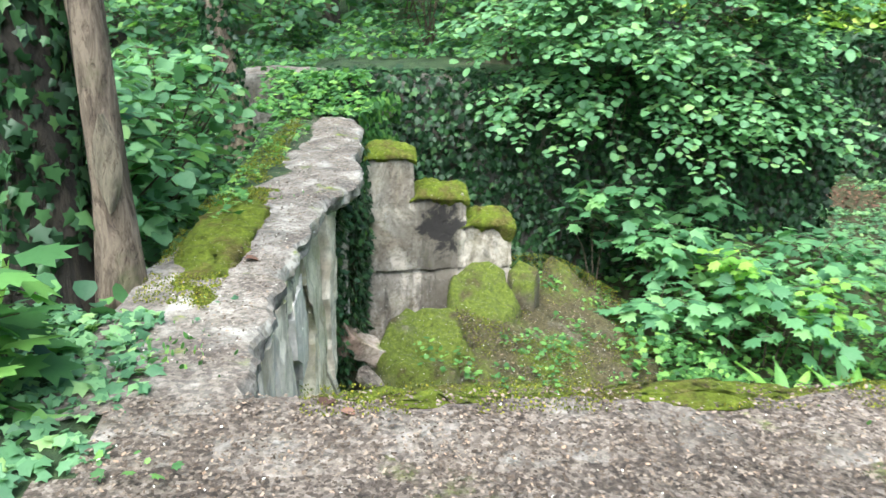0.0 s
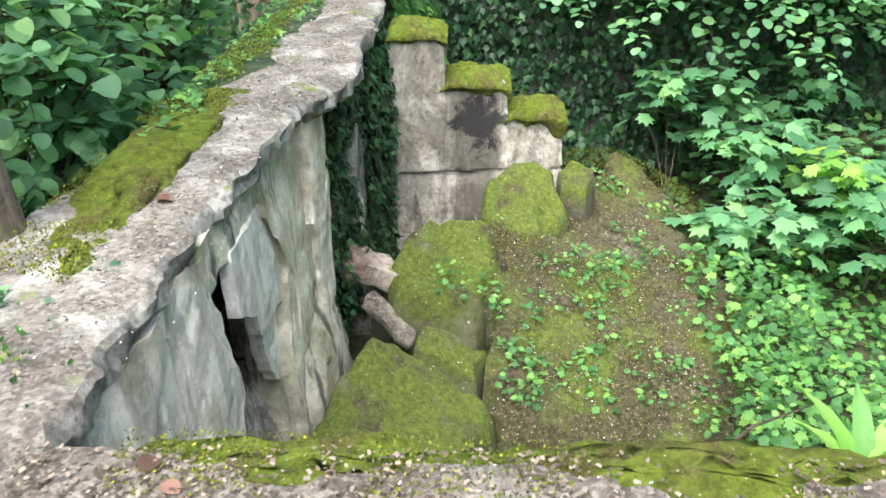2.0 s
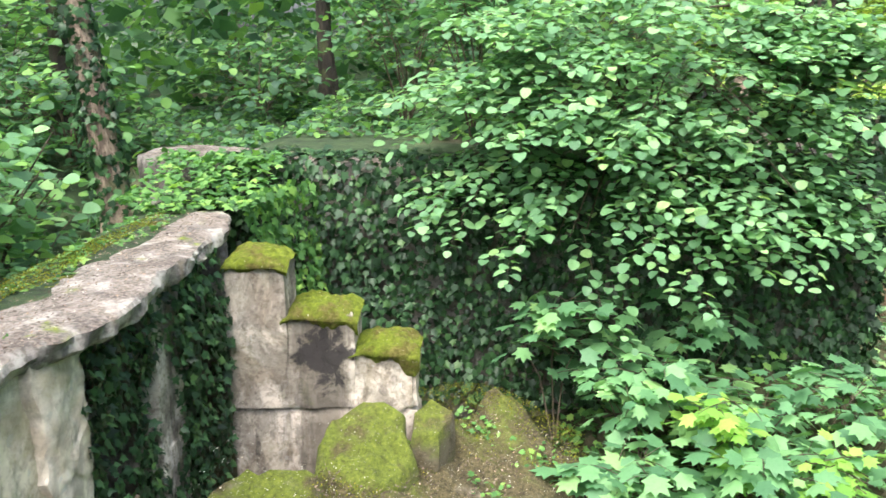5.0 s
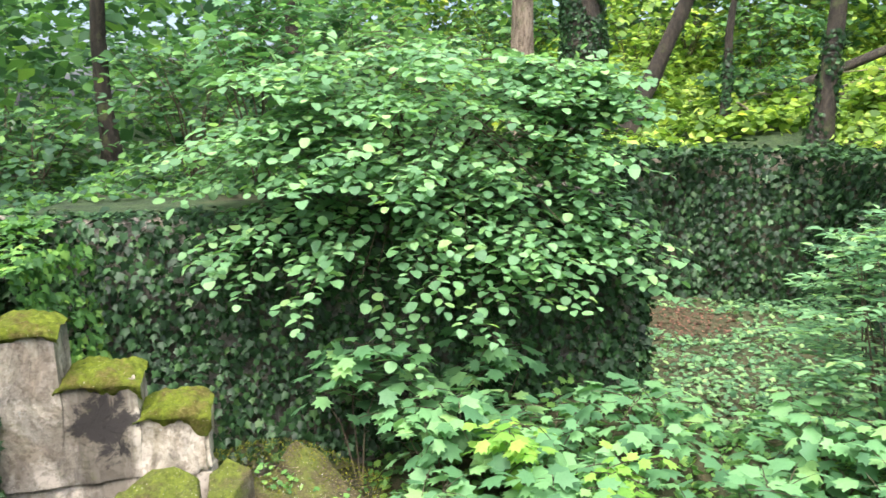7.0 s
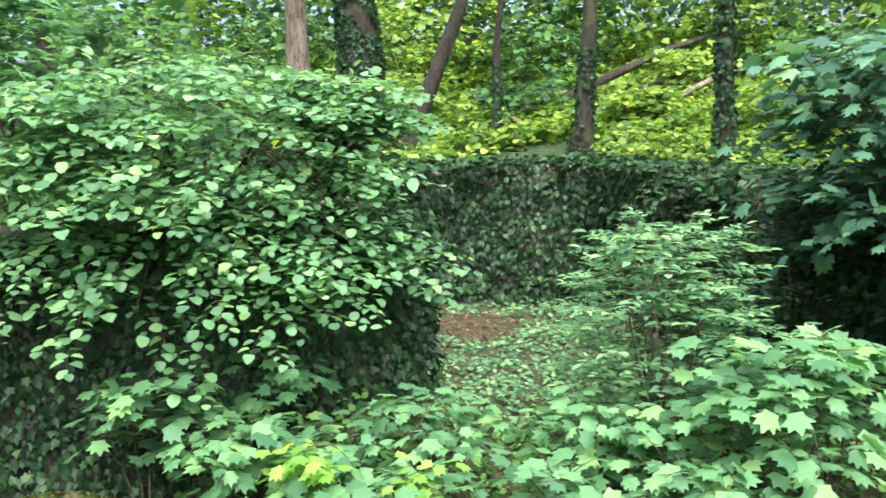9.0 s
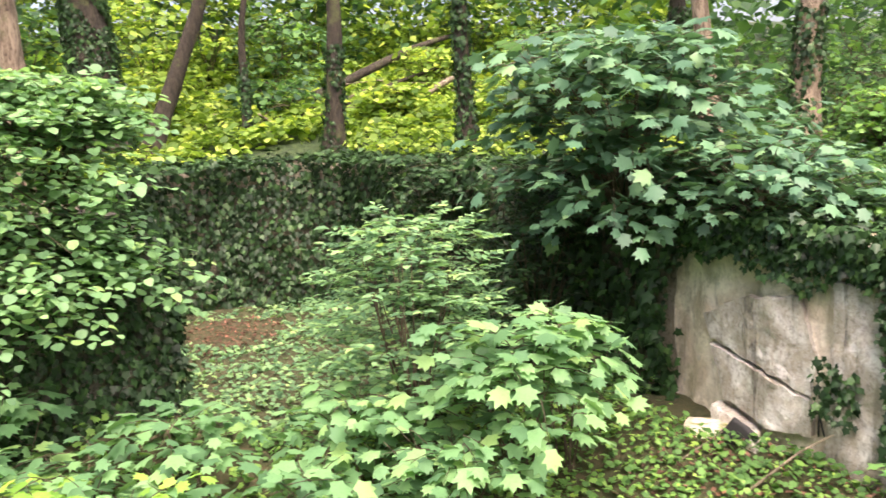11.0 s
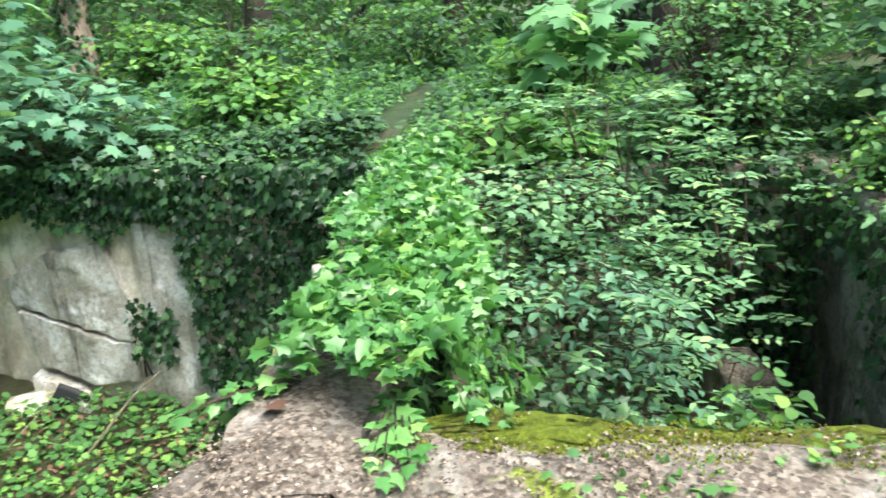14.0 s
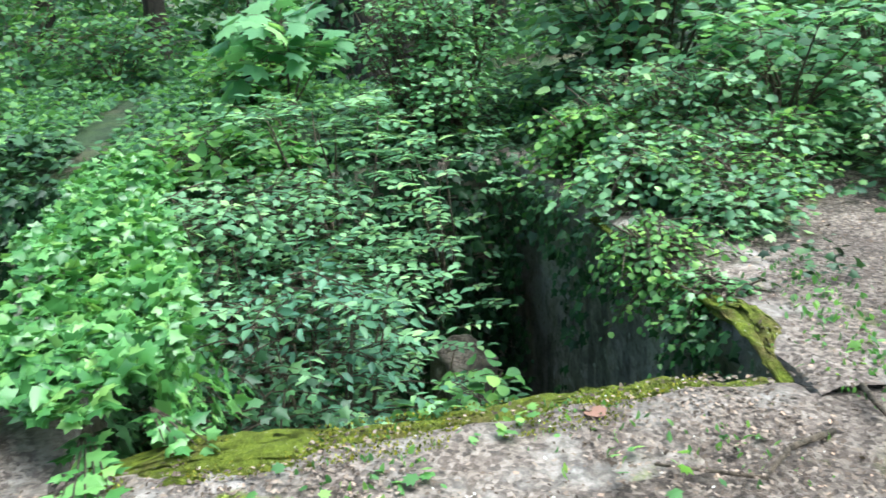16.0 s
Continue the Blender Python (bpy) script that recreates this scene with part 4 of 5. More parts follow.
ivy("buttress_ivy", "ivy climbing between pier and buttress", lambda L: wall_leaves(L, [(-0.30, 7.3), (-0.42, 6.5)], -2.3, -0.05, 450, 0.08, 0.1), single=100)
ivy("corner_ivy", "ivy hanging round the corner into the passage", lambda L: wall_leaves(L, [(5.95, 13.5), (5.95, 9.4)], -2.6, 0.4, 330, 0.11, 0.16))
ivy("far_ivy", "glossy dark ivy burying the far trench wall", lambda L: (
    wall_leaves(L, [(10.55, 5.85), (10.95, 7.6), (11.45, 10.0), (12.1, 14.6), (10.0, 16.1), (8.0, 16.8), (6.2, 17.2)], -2.7, 0.35, 230, 0.15, 0.3),
    [mat_leaves(L, lambda x, y: 0.28, 160, b, 0.14, 0.3) for b in ((8.0, 12.0, 15.2, 17.6), (11.2, 13.4, 9.0, 15.4), (10.6, 12.6, 6.0, 9.2))]), single=200)


EAST_X = lambda y, z: float(np.interp(y, [1.5, 3.0, 4.5, 6.0], [9.42, 9.75, 10.0, 10.6])) - 0.075


def east_keep(x, y, z):
    patch = noise.noise(Vector((x, y, z)) * 1.3)
    if y < 3.05 + 0.3 * noise.noise(Vector((0, z * 2, 5))) + 0.35 * soft(-1.2, -0.6, z):
        return True
    drop = -0.42 + 0.3 * noise.noise(Vector((y * 2.3, 0, 1)))
    return z > drop or (patch > 0.25 and 3.55 < y < 3.95) or (patch > 0.2 and 3.0 < y < 3.3) or patch > 0.5


ivy("east_ivy", "ivy draped over pale plaster and hanging in strands", lambda L: (
    wall_leaves(L, [(9.36, 1.6), (9.72, 3.0), (9.97, 4.5), (10.55, 6.0)], -0.25, 0.16, 500, 0.11, 0.22),
    wall_leaves(L, [(9.36, 1.6), (9.72, 3.0), (9.97, 4.5), (10.55, 6.0)], -2.3, 0.15, 560, 0.09, 0.20, keep=east_keep),
    mat_leaves(L, lambda x, y: 0.07 + 0.14 * soft(0.2, 0.9, x - EAST_X(y, 0)), 520, (9.25, 11.0, 1.6, 6.2), 0.10, 0.2, keep=lambda x, y: x > EAST_X(y, 0) - 0.12)), single=200)
east = thing("wall_plaster", "sheets of chalky white plaster cracking off the trench wall", "wall", kind="structure")
plate("plaster_sheet", east, [(5.45, -1.05), (4.9, -0.75), (4.2, -0.6), (4.0, -1.2), (4.05, -1.55), (4.6, -1.42), (5.35, -1.3)], EAST_X, WASHED, 0.1, 21, side=-1, relief=0.9)
plate("plaster_sheet", east, [(5.3, -1.36), (4.6, -1.47), (4.05, -1.6), (4.0, -1.95), (4.5, -2.02), (5.1, -1.9)], lambda y, z: EAST_X(y, z) - 0.04, WASHED, 0.14, 22, side=-1, relief=0.9)
plate("plaster_sheet", east, [(3.85, -0.4), (3.45, -0.4), (3.32, -1.4), (3.1, -2.5), (3.9, -2.55), (3.85, -1.4)], EAST_X, WASHED, 0.08, 23, side=-1, label="blue grey washed strip of plaster")
plate("plaster_sheet", east, [(5.2, -1.98), (4.7, -2.06), (4.4, -2.3), (4.5, -2.5), (5.1, -2.3)], lambda y, z: EAST_X(y, z) - 0.16 + 0.3 * (z + 2.0), WASHED, 0.2, 24, side=-1)
ivy("pit_ivy", "dark ivy lining the end of the sunken pit", lambda L: (
    wall_leaves(L, [(9.2, -1.9), (9.2, 1.2)], -2.5, 0.1, 420, 0.10, 0.2),
    wall_leaves(L, [(9.2, 1.08), (5.3, 1.08)], -2.5, -0.05, 300, 0.09, 0.14),
    mat_leaves(L, lambda x, y: 0.04, 330, (9.1, 9.95, -2.1, 1.3), 0.09, 0.14)), single=150)
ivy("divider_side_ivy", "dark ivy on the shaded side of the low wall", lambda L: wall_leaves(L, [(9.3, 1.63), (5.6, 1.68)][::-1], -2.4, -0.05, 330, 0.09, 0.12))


def build_divider(L):
    crest = lambda x, y: 0.03 + 0.17 * math.cos((y - 1.1) * 2.6) + 0.09 * noise.noise(Vector((x, y, 0)) * 3.2)
    mat_leaves(L, crest, 1250, (5.2, 9.95, 0.5, 1.7), 0.082, 0.26, keep=lambda x, y: abs(y - 1.10 - 0.02 * (x - 6) + 0.05 * math.sin(x * 3)) < 0.38 * soft(5.15, 5.6, x) + 0.14 * noise.noise(Vector((x * 2.6, y * 2, 1))), tilt=0.75)
    wall_leaves(L, [(9.2, 1.0), (5.6, 0.95), (5.3, 0.85)], -0.85, 0.14, 560, 0.08, 0.32)
    for i in range(5):
        L.spray((5.6, 1.36, 0.06), (-0.35, 0.75 + 0.08 * i, 0.03), rng.uniform(0.35, 0.6), 0.075, 0.045, 0.15, 0.35)
    for i in range(5):
        L.spray((5.5, 1.05, 0.08), (-1.0, -0.22 + 0.07 * i, 0.03), rng.uniform(0.45, 0.72), 0.075, 0.045, 0.06, 0.35)
    for i in range(4):
        L.spray((5.55, 0.85, 0.06), (-0.8, -0.45 + 0.1 * i, 0.1), rng.uniform(0.3, 0.45), 0.07, 0.045, 0.1, 0.35)


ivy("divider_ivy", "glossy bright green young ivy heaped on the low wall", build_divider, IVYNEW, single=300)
ivy("ground_ivy", "young ivy creeping over the littered slab beside a tree", lambda L: (
    mat_leaves(L, ground_z, 650, (-2.3, -1.05, 1.2, 2.9), 0.075, 0.10, keep=lambda x, y: x < -1.12 + 0.25 * noise.noise(Vector((x, y * 2, 0)) * 2) - 0.25 * abs(y - 2.1)),
    mat_leaves(L, ground_z, 150, (-1.35, -0.9, 2.3, 3.1), 0.06, 0.05, keep=lambda x, y: noise.noise(Vector((x, y, 0)) * 4) > 0.1)), ELDER)
ivy("slab_side_ivy", "ivy creeping over the slab's outer side", lambda L: mat_leaves(L, lambda x, y: -0.02 - 0.6 * soft(-1.2, -1.7, x), 420, (-1.7, -0.85, 4.2, 8.3), 0.07, 0.13, keep=lambda x, y: x < -1.12 + 0.25 * soft(5, 8, y) + 0.2 * noise.noise(Vector((x, y, 0)) * 2)), HERB)
ivy("pit_edge_ivy", "ivy and brown leaved stems hanging over the pit side", lambda L: (
    wall_leaves(L, [(5.15, -1.40), (6.0, -1.58)], -0.75, 0.02, 330, 0.07, 0.12),
    wall_leaves(L, [(6.6, -1.66), (8.3, -1.84), (9.2, -1.93)], -1.9, 0.02, 300, 0.08, 0.14, keep=lambda x, y, z: noise.noise(Vector((x * 1.6, 0, z * 0.5))) > 0.0 or z > -0.35),
    mat_leaves(L, lambda x, y: 0.03, 300, (5.6, 9.2, -2.5, -1.55), 0.06, 0.14, keep=lambda x, y: noise.noise(Vector((x, y, 0)) * 3) > -0.05)), single=120)


# ---------------------------------------------------------------- shrubs and saplings
def hazel_overhang():
    """The big round-leaved bush that leans out over the tall wall."""
    ob = thing("hazel_bush", "large hazel bush with layered pale green leaves leaning over the trench", "bush")
    L = Leaves()
    foot = np.array([3.6, 10.3, 0.3])
    for i in range(88):
        x0, z0 = rng.uniform(1.7, 5.3), rng.uniform(-0.35, 1.75)
        lim = max(0.15, 1 - abs(x0 - 3.6) / 2.4)
        o = np.array([x0, 9.75 + 0.25 * max(0, z0), z0 + 0.25])
        d = unit(np.array([(x0 - 3.6) * 0.28 + rng.normal(0, 0.3), -1.0, rng.uniform(-0.12, 0.2)]))
        ln = (0.75 + 0.9 * lim) * rng.uniform(0.75, 1.15)
        sag = rng.uniform(0.2, 0.6) if z0 < 0.6 else 0.25
        sd = unit(np.cross(d, [0, 0, 1.0]))
        curve = lambda t: o + d * t - np.array([0, 0, sag * t * t / ln])
        L.twigs.append(tube([curve(0), curve(ln / 2), curve(ln)], [0.012, 0.008, 0.003], 4))
        for k in range(11):
            t = ln * (0.2 + 0.8 * k / 10)
            s = 1 if k % 2 else -1
            w = d * 0.75 + sd * s * 0.75 * (1 - 0.7 * k / 10) + np.array([0, 0, -0.25 * sag * t / ln])
            L.spray(curve(t), w, rng.uniform(0.3, 0.55), 0.108, 0.055, 0.1, 0.2, twig=0.003, bare=0.1)
    for i in range(260):
        x, y, z = rng.uniform(1.3, 5.6), rng.uniform(9.6, 11.2), rng.uniform(0.5, 2.2)
        if (x - 3.6) ** 2 / 5 + (z - 0.8) ** 2 / 2 < 1:
            L.spray((x, y, z), rng.normal(0, 1, 3) * [1, 1, 0.2] + [0, -0.4, 0.15], rng.uniform(0.5, 0.9), 0.105, 0.055, 0.3, 0.3)
    for i in range(26):
        tip = np.array([rng.uniform(1.8, 5.2), rng.uniform(8.6, 9.4), rng.uniform(-0.4, 1.3)])
        midp = (foot + tip) / 2 + [0, 0, 0.7]
        L.twigs.append(tube([foot + rng.normal(0, 0.12, 3) * [1, 1, 0], midp, tip], [0.022, 0.014, 0.005], 5))
    L.put(ob, "round", HAZEL, single=250)


hazel_overhang()
bush("hazel_bush", "rounded clump of broad pale green leaves above the trench wall", "bush", (5.0, 9.9, 0.5), 1.0, 1.4, 190, "round", HAZEL, 0.12, 0.5, 0.25, base=0.35)
bush("underwood", "loose leafy underwood behind the trench wall", "bush", (0.8, 13.0, 0.3), 1.6, 2.0, 120, "round", WOODS, 0.12, 0.8, 0.2, group="underwood")
bush("underwood", "loose leafy underwood behind the trench wall", "bush", (3.0, 12.4, 0.3), 1.6, 2.6, 170, "round", WOODS, 0.12, 0.8, 0.25, group="underwood")
bush("underwood", "leafy young tree growth behind the trench wall", "bush", (1.8, 11.0, 0.3), 0.9, 2.6, 90, "maple", MAPLE, 0.16, 0.7, 0.25, base=0.5, group="underwood")
bush("round_leaved_bush", "broad leaved green bush beside the slab", "bush", (-2.25, 5.0, -0.8), 1.15, 1.75, 260, "round", HAZEL, 0.14, 0.6, 0.3, single=200, group="bushes beside the slab")
bush("round_leaved_bush", "broad leaved green bush beside the slab", "bush", (-2.15, 6.9, -0.8), 1.05, 1.75, 200, "round", HAZEL, 0.13, 0.6, 0.3, group="bushes beside the slab")
bush("round_leaved_bush", "dark lower growth under the broad leaved bush", "bush", (-2.1, 3.9, -0.8), 0.7, 0.8, 70, "round", WOODS, 0.10, 0.5, 0.3, group="bushes beside the slab")
bush("near_maple", "pale green maple shoots beside the ivy covered tree", "maple", (-1.72, 1.95, 0.0), 0.32, 0.72, 26, "maple", HERB, 0.19, 0.35, 0.25, single=90)


def maple(at, radius, height, count, mat=MAPLE, size=0.2, label="green maple sapling with lobed leaves", single=60, base=0.45):
    bush("maple_sapling", label, "maple", at, radius, height, count, "maple", mat, size, 0.5, 0.3, gap=size * 0.5, single=single, base=base, group="maple saplings in the trench", tilt=0.28, stem=0.012)


maple((2.6, 8.55, -2.3), 0.6, 1.5, 34, single=120)
maple((3.3, 8.1, -2.5), 0.75, 1.35, 46, single=150)
maple((4.2, 7.9, -2.5), 0.75, 1.25, 46, single=150)
maple((3.0, 7.2, -2.5), 0.6, 0.85, 30, single=100)
maple((4.2, 6.9, -2.5), 0.8, 1.05, 46, single=120)
maple((5.2, 7.9, -2.4), 0.7, 1.15, 40, single=100)
maple((4.0, 8.9, -2.4), 0.5, 1.6, 24, single=60)
maple((3.75, 7.25, -2.5), 0.35, 1.3, 16, LIME, 0.15, "lime coloured young maple shoot", 60, base=0.6)
maple((4.55, 6.7, -2.5), 0.3, 1.15, 12, LIME, 0.15, "lime coloured young maple shoot", 50, base=0.6)
maple((5.6, 6.4, -2.5), 0.8, 1.0, 46, single=80)
maple((6.6, 5.6, -2.5), 0.85, 1.2, 60, single=120)
maple((7.4, 5.6, -2.4), 0.95, 1.95, 90, single=150)
maple((8.4, 5.9, -2.4), 0.8, 1.75, 70, single=100)
maple((6.6, 7.0, -2.5), 0.8, 1.3, 50, single=60)
bush("big_maple", "deep green maple spreading over the plastered wall top", "maple", (10.6, 6.7, -0.1), 2.1, 2.3, 500, "maple", MAPLEDARK, 0.21, 0.8, 0.35, single=250, gap=0.11)
bush("big_maple", "deep green maple spreading over the plastered wall top", "maple", (10.5, 4.9, 0.05), 1.35, 0.9, 210, "maple", MAPLEDARK, 0.16, 0.6, 0.35, gap=0.09)
bush("dark_shrub", "dark glossy evergreen growth below the wall", "bush", (10.6, 8.2, -2.5), 1.2, 2.9, 200, "ivy", IVY, 0.11, 0.6, 0.3, gap=0.05, group="evergreen growth")
bush("dark_shrub", "dark glossy evergreen growth below the wall", "bush", (11.2, 10.8, -2.5), 1.3, 3.1, 200, "ivy", IVY, 0.12, 0.7, 0.3, gap=0.055, group="evergreen growth")


def compound_shrub(name, label, at, radius, height, count, size=0.10, mat=ELDER, group="", lean=(0, 0)):
    ob = thing(name, label, "shrub", group)
    L = Leaves()
    c = np.array(at, float)
    for i in range(min(9, max(4, count // 16))):
        az = rng.uniform(0, 6.28)
        tip = c + [radius * 0.5 * math.sin(az) + lean[0], radius * 0.5 * math.cos(az) + lean[1], height * 0.85]
        L.twigs.append(tube([c, (c + tip) / 2 + rng.normal(0, 0.06, 3), tip], [0.016, 0.011, 0.005], 5))
    for i in range(count):
        az, h = rng.uniform(0, 6.28), rng.uniform(0.02, 1)
        r = radius * math.sqrt(rng.uniform(0.05, 1)) * math.sqrt(max(0.08, 1 - (abs(h - 0.4) / 0.7) ** 2))
        p = c + [r * math.sin(az) + lean[0] * h, r * math.cos(az) + lean[1] * h, h * height]
        L.pinnate(p, [math.sin(az), math.cos(az), rng.uniform(-0.1, 0.5)], rng.uniform(0.22, 0.36), size, 3)
    L.put(ob, "lance", mat, single=0)


compound_shrub("elder_shrub", "tall airy shrub with feathered pale leaves", (7.7, 7.4, -2.5), 1.0, 2.75, 420, 0.13, group="elder shrubs")
compound_shrub("elder_shrub", "airy shrub with feathered leaves in the trench", (8.6, 8.6, -2.5), 0.9, 2.4, 260, 0.12, group="elder shrubs")
compound_shrub("elder_shrub", "feather leaved shrub filling the sunken pit", (7.3, 0.1, -2.2), 1.0, 2.2, 150, 0.09, group="elder shrubs")
compound_shrub("elder_shrub", "feather leaved shrub spreading over the pit end", (8.9, -0.4, -0.6), 0.95, 1.35, 170, 0.10, group="elder shrubs")
compound_shrub("elder_shrub", "feather leaved shrub hanging at the pit corner", (8.7, -1.2, -1.0), 0.5, 1.4, 50, 0.09, group="elder shrubs")
bush("bramble", "mixed bramble leaves crowding the sunken pit", "bush", (8.2, 0.3, -2.4), 1.15, 2.75, 520, "ivy", ELDER, 0.07, 0.5, 0.4, base=0.3, gap=0.042, group="brambles")
bush("bramble", "mixed bramble leaves crowding the sunken pit", "bush", (6.6, 0.6, -2.5), 0.7, 2.3, 200, "ivy", IVY, 0.085, 0.45, 0.4, gap=0.05, group="brambles")
bush("bramble", "bright bramble heaped over the pit end", "bush", (9.4, 0.4, -0.1), 0.95, 0.65, 130, "round", HERB, 0.10, 0.5, 0.3, gap=0.055, group="brambles")
bush("bramble", "bright bramble heaped over the pit end", "bush", (10.0, -1.4, 0.05), 0.75, 1.4, 260, "round", HAZEL, 0.065, 0.5, 0.3, gap=0.05, group="brambles")
bush("bramble", "pale flowering shrub above the pit end", "bush", (10.3, -1.9, 0.1), 0.8, 1.95, 280, "round", HAZEL, 0.065, 0.4, 0.3, gap=0.05, group="brambles")
bush("young_maple", "young maple with large fresh leaves over the pit end", "maple", (9.8, -0.2, 0.0), 0.55, 1.45, 34, "maple", MAPLE, 0.24, 0.45, 0.3, single=120, base=0.45)
bush("nettle", "broad toothed nettle stems in the sunken pit", "herb", (6.9, -0.75, -1.6), 0.3, 0.95, 26, "round", HERB, 0.105, 0.28, 0.3, single=60, base=0.3, group="nettles")
bush("nettle", "broad toothed nettle stems in the sunken pit", "herb", (6.3, -1.0, -1.5), 0.25, 0.75, 18, "round", HERB, 0.10, 0.25, 0.3, base=0.4, group="nettles")
bush("nettle", "bright nettle stems below the trench edge", "herb", (4.6, 4.2, -2.5), 0.6, 1.0, 50, "lance", HERB, 0.15, 0.35, 0.3, single=120, base=0.3, group="nettles")
bush("nettle", "bright nettle stems below the trench edge", "herb", (5.4, 4.6, -2.5), 0.6, 1.0, 50, "lance", HERB, 0.15, 0.35, 0.3, base=0.3, group="nettles")
bush("pit_side_shrub", "reddish tinged trailing shrub over the pit side", "bush", (6.3, -1.68, -0.15), 0.4, 0.42, 150, "round", HERB, 0.036, 0.34, 0.6, gap=0.026)


bush("rim_bramble", "arching bramble and weeds along the pit rim", "bush", (7.3, -2.15, -0.05), 0.5, 0.45, 160, "round", ELDER, 0.06, 0.45, 0.5, gap=0.035, group="rim brambles")
bush("rim_bramble", "arching bramble and weeds along the pit rim", "bush", (8.3, -2.35, -0.05), 0.6, 0.65, 190, "round", HERB, 0.06, 0.5, 0.5, gap=0.035, group="rim brambles")
bush("rim_bramble", "russet tinged bramble hanging from the pit rim", "bush", (5.75, -1.62, -0.12), 0.32, 0.26, 70, "ivy", IVYNEW, 0.05, 0.3, 0.6, gap=0.03, group="rim brambles")
compound_shrub("elder_shrub", "feather leaved shrub crowding the pit side", (7.7, -0.6, -2.4), 0.7, 1.7, 110, 0.085, group="elder shrubs")
bush("bramble", "leafy bramble rising from the pit", "bush", (7.2, 0.1, -2.5), 0.9, 2.45, 240, "lance", MAPLEDARK, 0.085, 0.5, 0.4, base=0.4, gap=0.045, group="brambles")


# ---------------------------------------------------------------- low plants
def low_plants(name, label, build, mat, kind="round"):
    ob = thing(name, label, "groundcover", "low plants", kind="stuff")
    L = Leaves()
    build(L)
    L.put(ob, kind, mat)


PITS = lambda x, y: not inside(PIT_A, x, y) and not inside(PIT_B, x, y) and min(edge_gap(PIT_A, x, y), edge_gap(PIT_B, x, y)) > 0.15
low_plants("trench_herbs", "low green herbs over the trench floor", lambda L: (
    mat_leaves(L, floor_z, 330, (1.0, 2.4, 2.2, 4.5), 0.07, 0.3),
    mat_leaves(L, lambda x, y: -2.2, 300, (2.3, 3.4, 4.0, 6.8), 0.075, 0.45),
    mat_leaves(L, floor_z, 330, (2.4, 9.9, 2.2, 6.2), 0.075, 0.30, keep=lambda x, y: inside(PIT_A, x, y)),
    mat_leaves(L, floor_z, 210, (2.6, 10.8, 6.2, 9.3), 0.09, 0.35, keep=lambda x, y: inside(PIT_A, x, y))), HERB, "maple")
low_plants("passage_ivy", "ivy and small herbs over the passage floor", lambda L: mat_leaves(L, floor_z, 130, (5.9, 11.8, 9.3, 15.5), 0.11, 0.2, keep=lambda x, y: inside(PIT_A, x, y) and math.hypot(x - 9.0, y - 14.2) > 0.9), ELDER, "ivy")
low_plants("pit_herbs", "shaded herbs over the pit floor", lambda L: mat_leaves(L, floor_z, 230, (5.2, 9.2, -1.8, 1.0), 0.10, 0.5, keep=lambda x, y: inside(PIT_B, x, y)), ELDER)
low_plants("slab_seedlings", "small seedlings scattered on the mossy slab", lambda L: [mat_leaves(L, mound_z, 260, (x - 0.16, x + 0.16, y - 0.14, y + 0.14), 0.055, 0.11) for x, y in [(rng.uniform(0.75, 2.6), rng.uniform(4.9, 7.8)) for _ in range(26)] + [(0.75, 5.55), (1.0, 5.7), (1.15, 6.2), (1.9, 7.0), (2.1, 6.8), (2.3, 7.2), (1.3, 5.3), (1.6, 5.6), (1.0, 5.1), (2.1, 6.0), (1.8, 5.2), (2.4, 6.4), (0.3, 5.7), (0.55, 5.75)]], HERB, "maple")
low_plants("edge_seedlings", "tiny seedlings in the litter by the pit", lambda L: [mat_leaves(L, lambda x, y: 0.02, 160, (x - 0.13, x + 0.13, y - 0.11, y + 0.11), 0.042, 0.06) for x, y in ((4.9, -0.35), (4.75, 0.1), (4.55, -0.6), (4.85, 0.45), (5.0, -0.2), (4.4, -0.1), (5.5, -1.9), (4.9, -1.75), (-0.55, 1.2), (-1.0, 1.6))], HERB, "maple")
low_plants("east_groundcover", "lush groundcover on the forest floor beyond the walls", lambda L: (
    mat_leaves(L, ground_z, 300, (9.6, 15.5, -3.5, 8.0), 0.08, 0.35, keep=lambda x, y: PITS(x, y) and abs(y - 1.7 + 0.12 * (x - 9.6)) > 0.16),
    mat_leaves(L, ground_z, 75, (15.5, 26, -6, 12.0), 0.17, 0.5),
    mat_leaves(L, ground_z, 70, (6.5, 11.5, -6.5, -2.3), 0.10, 0.35, keep=lambda x, y: y < -2.2 - 0.55 * (8.3 - x))), WOODS, "maple")
low_plants("north_groundcover", "green groundcover behind the tall trench wall", lambda L: (
    mat_leaves(L, ground_z, 75, (-8, 5.6, 10.4, 17), 0.11, 0.25, keep=lambda x, y: y > 11.2 or x > 2),
    mat_leaves(L, ground_z, 70, (-7, -1.5, 2.2, 11), 0.11, 0.3)), WOODS)
low_plants("west_groundcover", "green herbs along the edge of the litter", lambda L: mat_leaves(L, ground_z, 130, (-4.5, -1.35, -4.8, 1.6), 0.09, 0.25, keep=lambda x, y: x < -1.7 + 0.4 * noise.noise(Vector((x, y, 0)) * 1.2)), WOODS)
# slope and bank herbs carry painted sunlight in their leaf colour
low_plants("sunny_groundcover", "herbs on the rising slope, painted sunlit yellow green", lambda L: mat_leaves(L, ground_z, 110, (7.0, 27, 15.5, 30), 0.2, 0.7, keep=lambda x, y: y > 16.5 or x > 13), SUN_TINT)
low_plants("bank_herbs", "herbs above the far trench wall, painted sunlit yellow green", lambda L: mat_leaves(L, ground_z, 110, (12.6, 18.5, 7.5, 15.5), 0.15, 0.5), SUN_TINT)


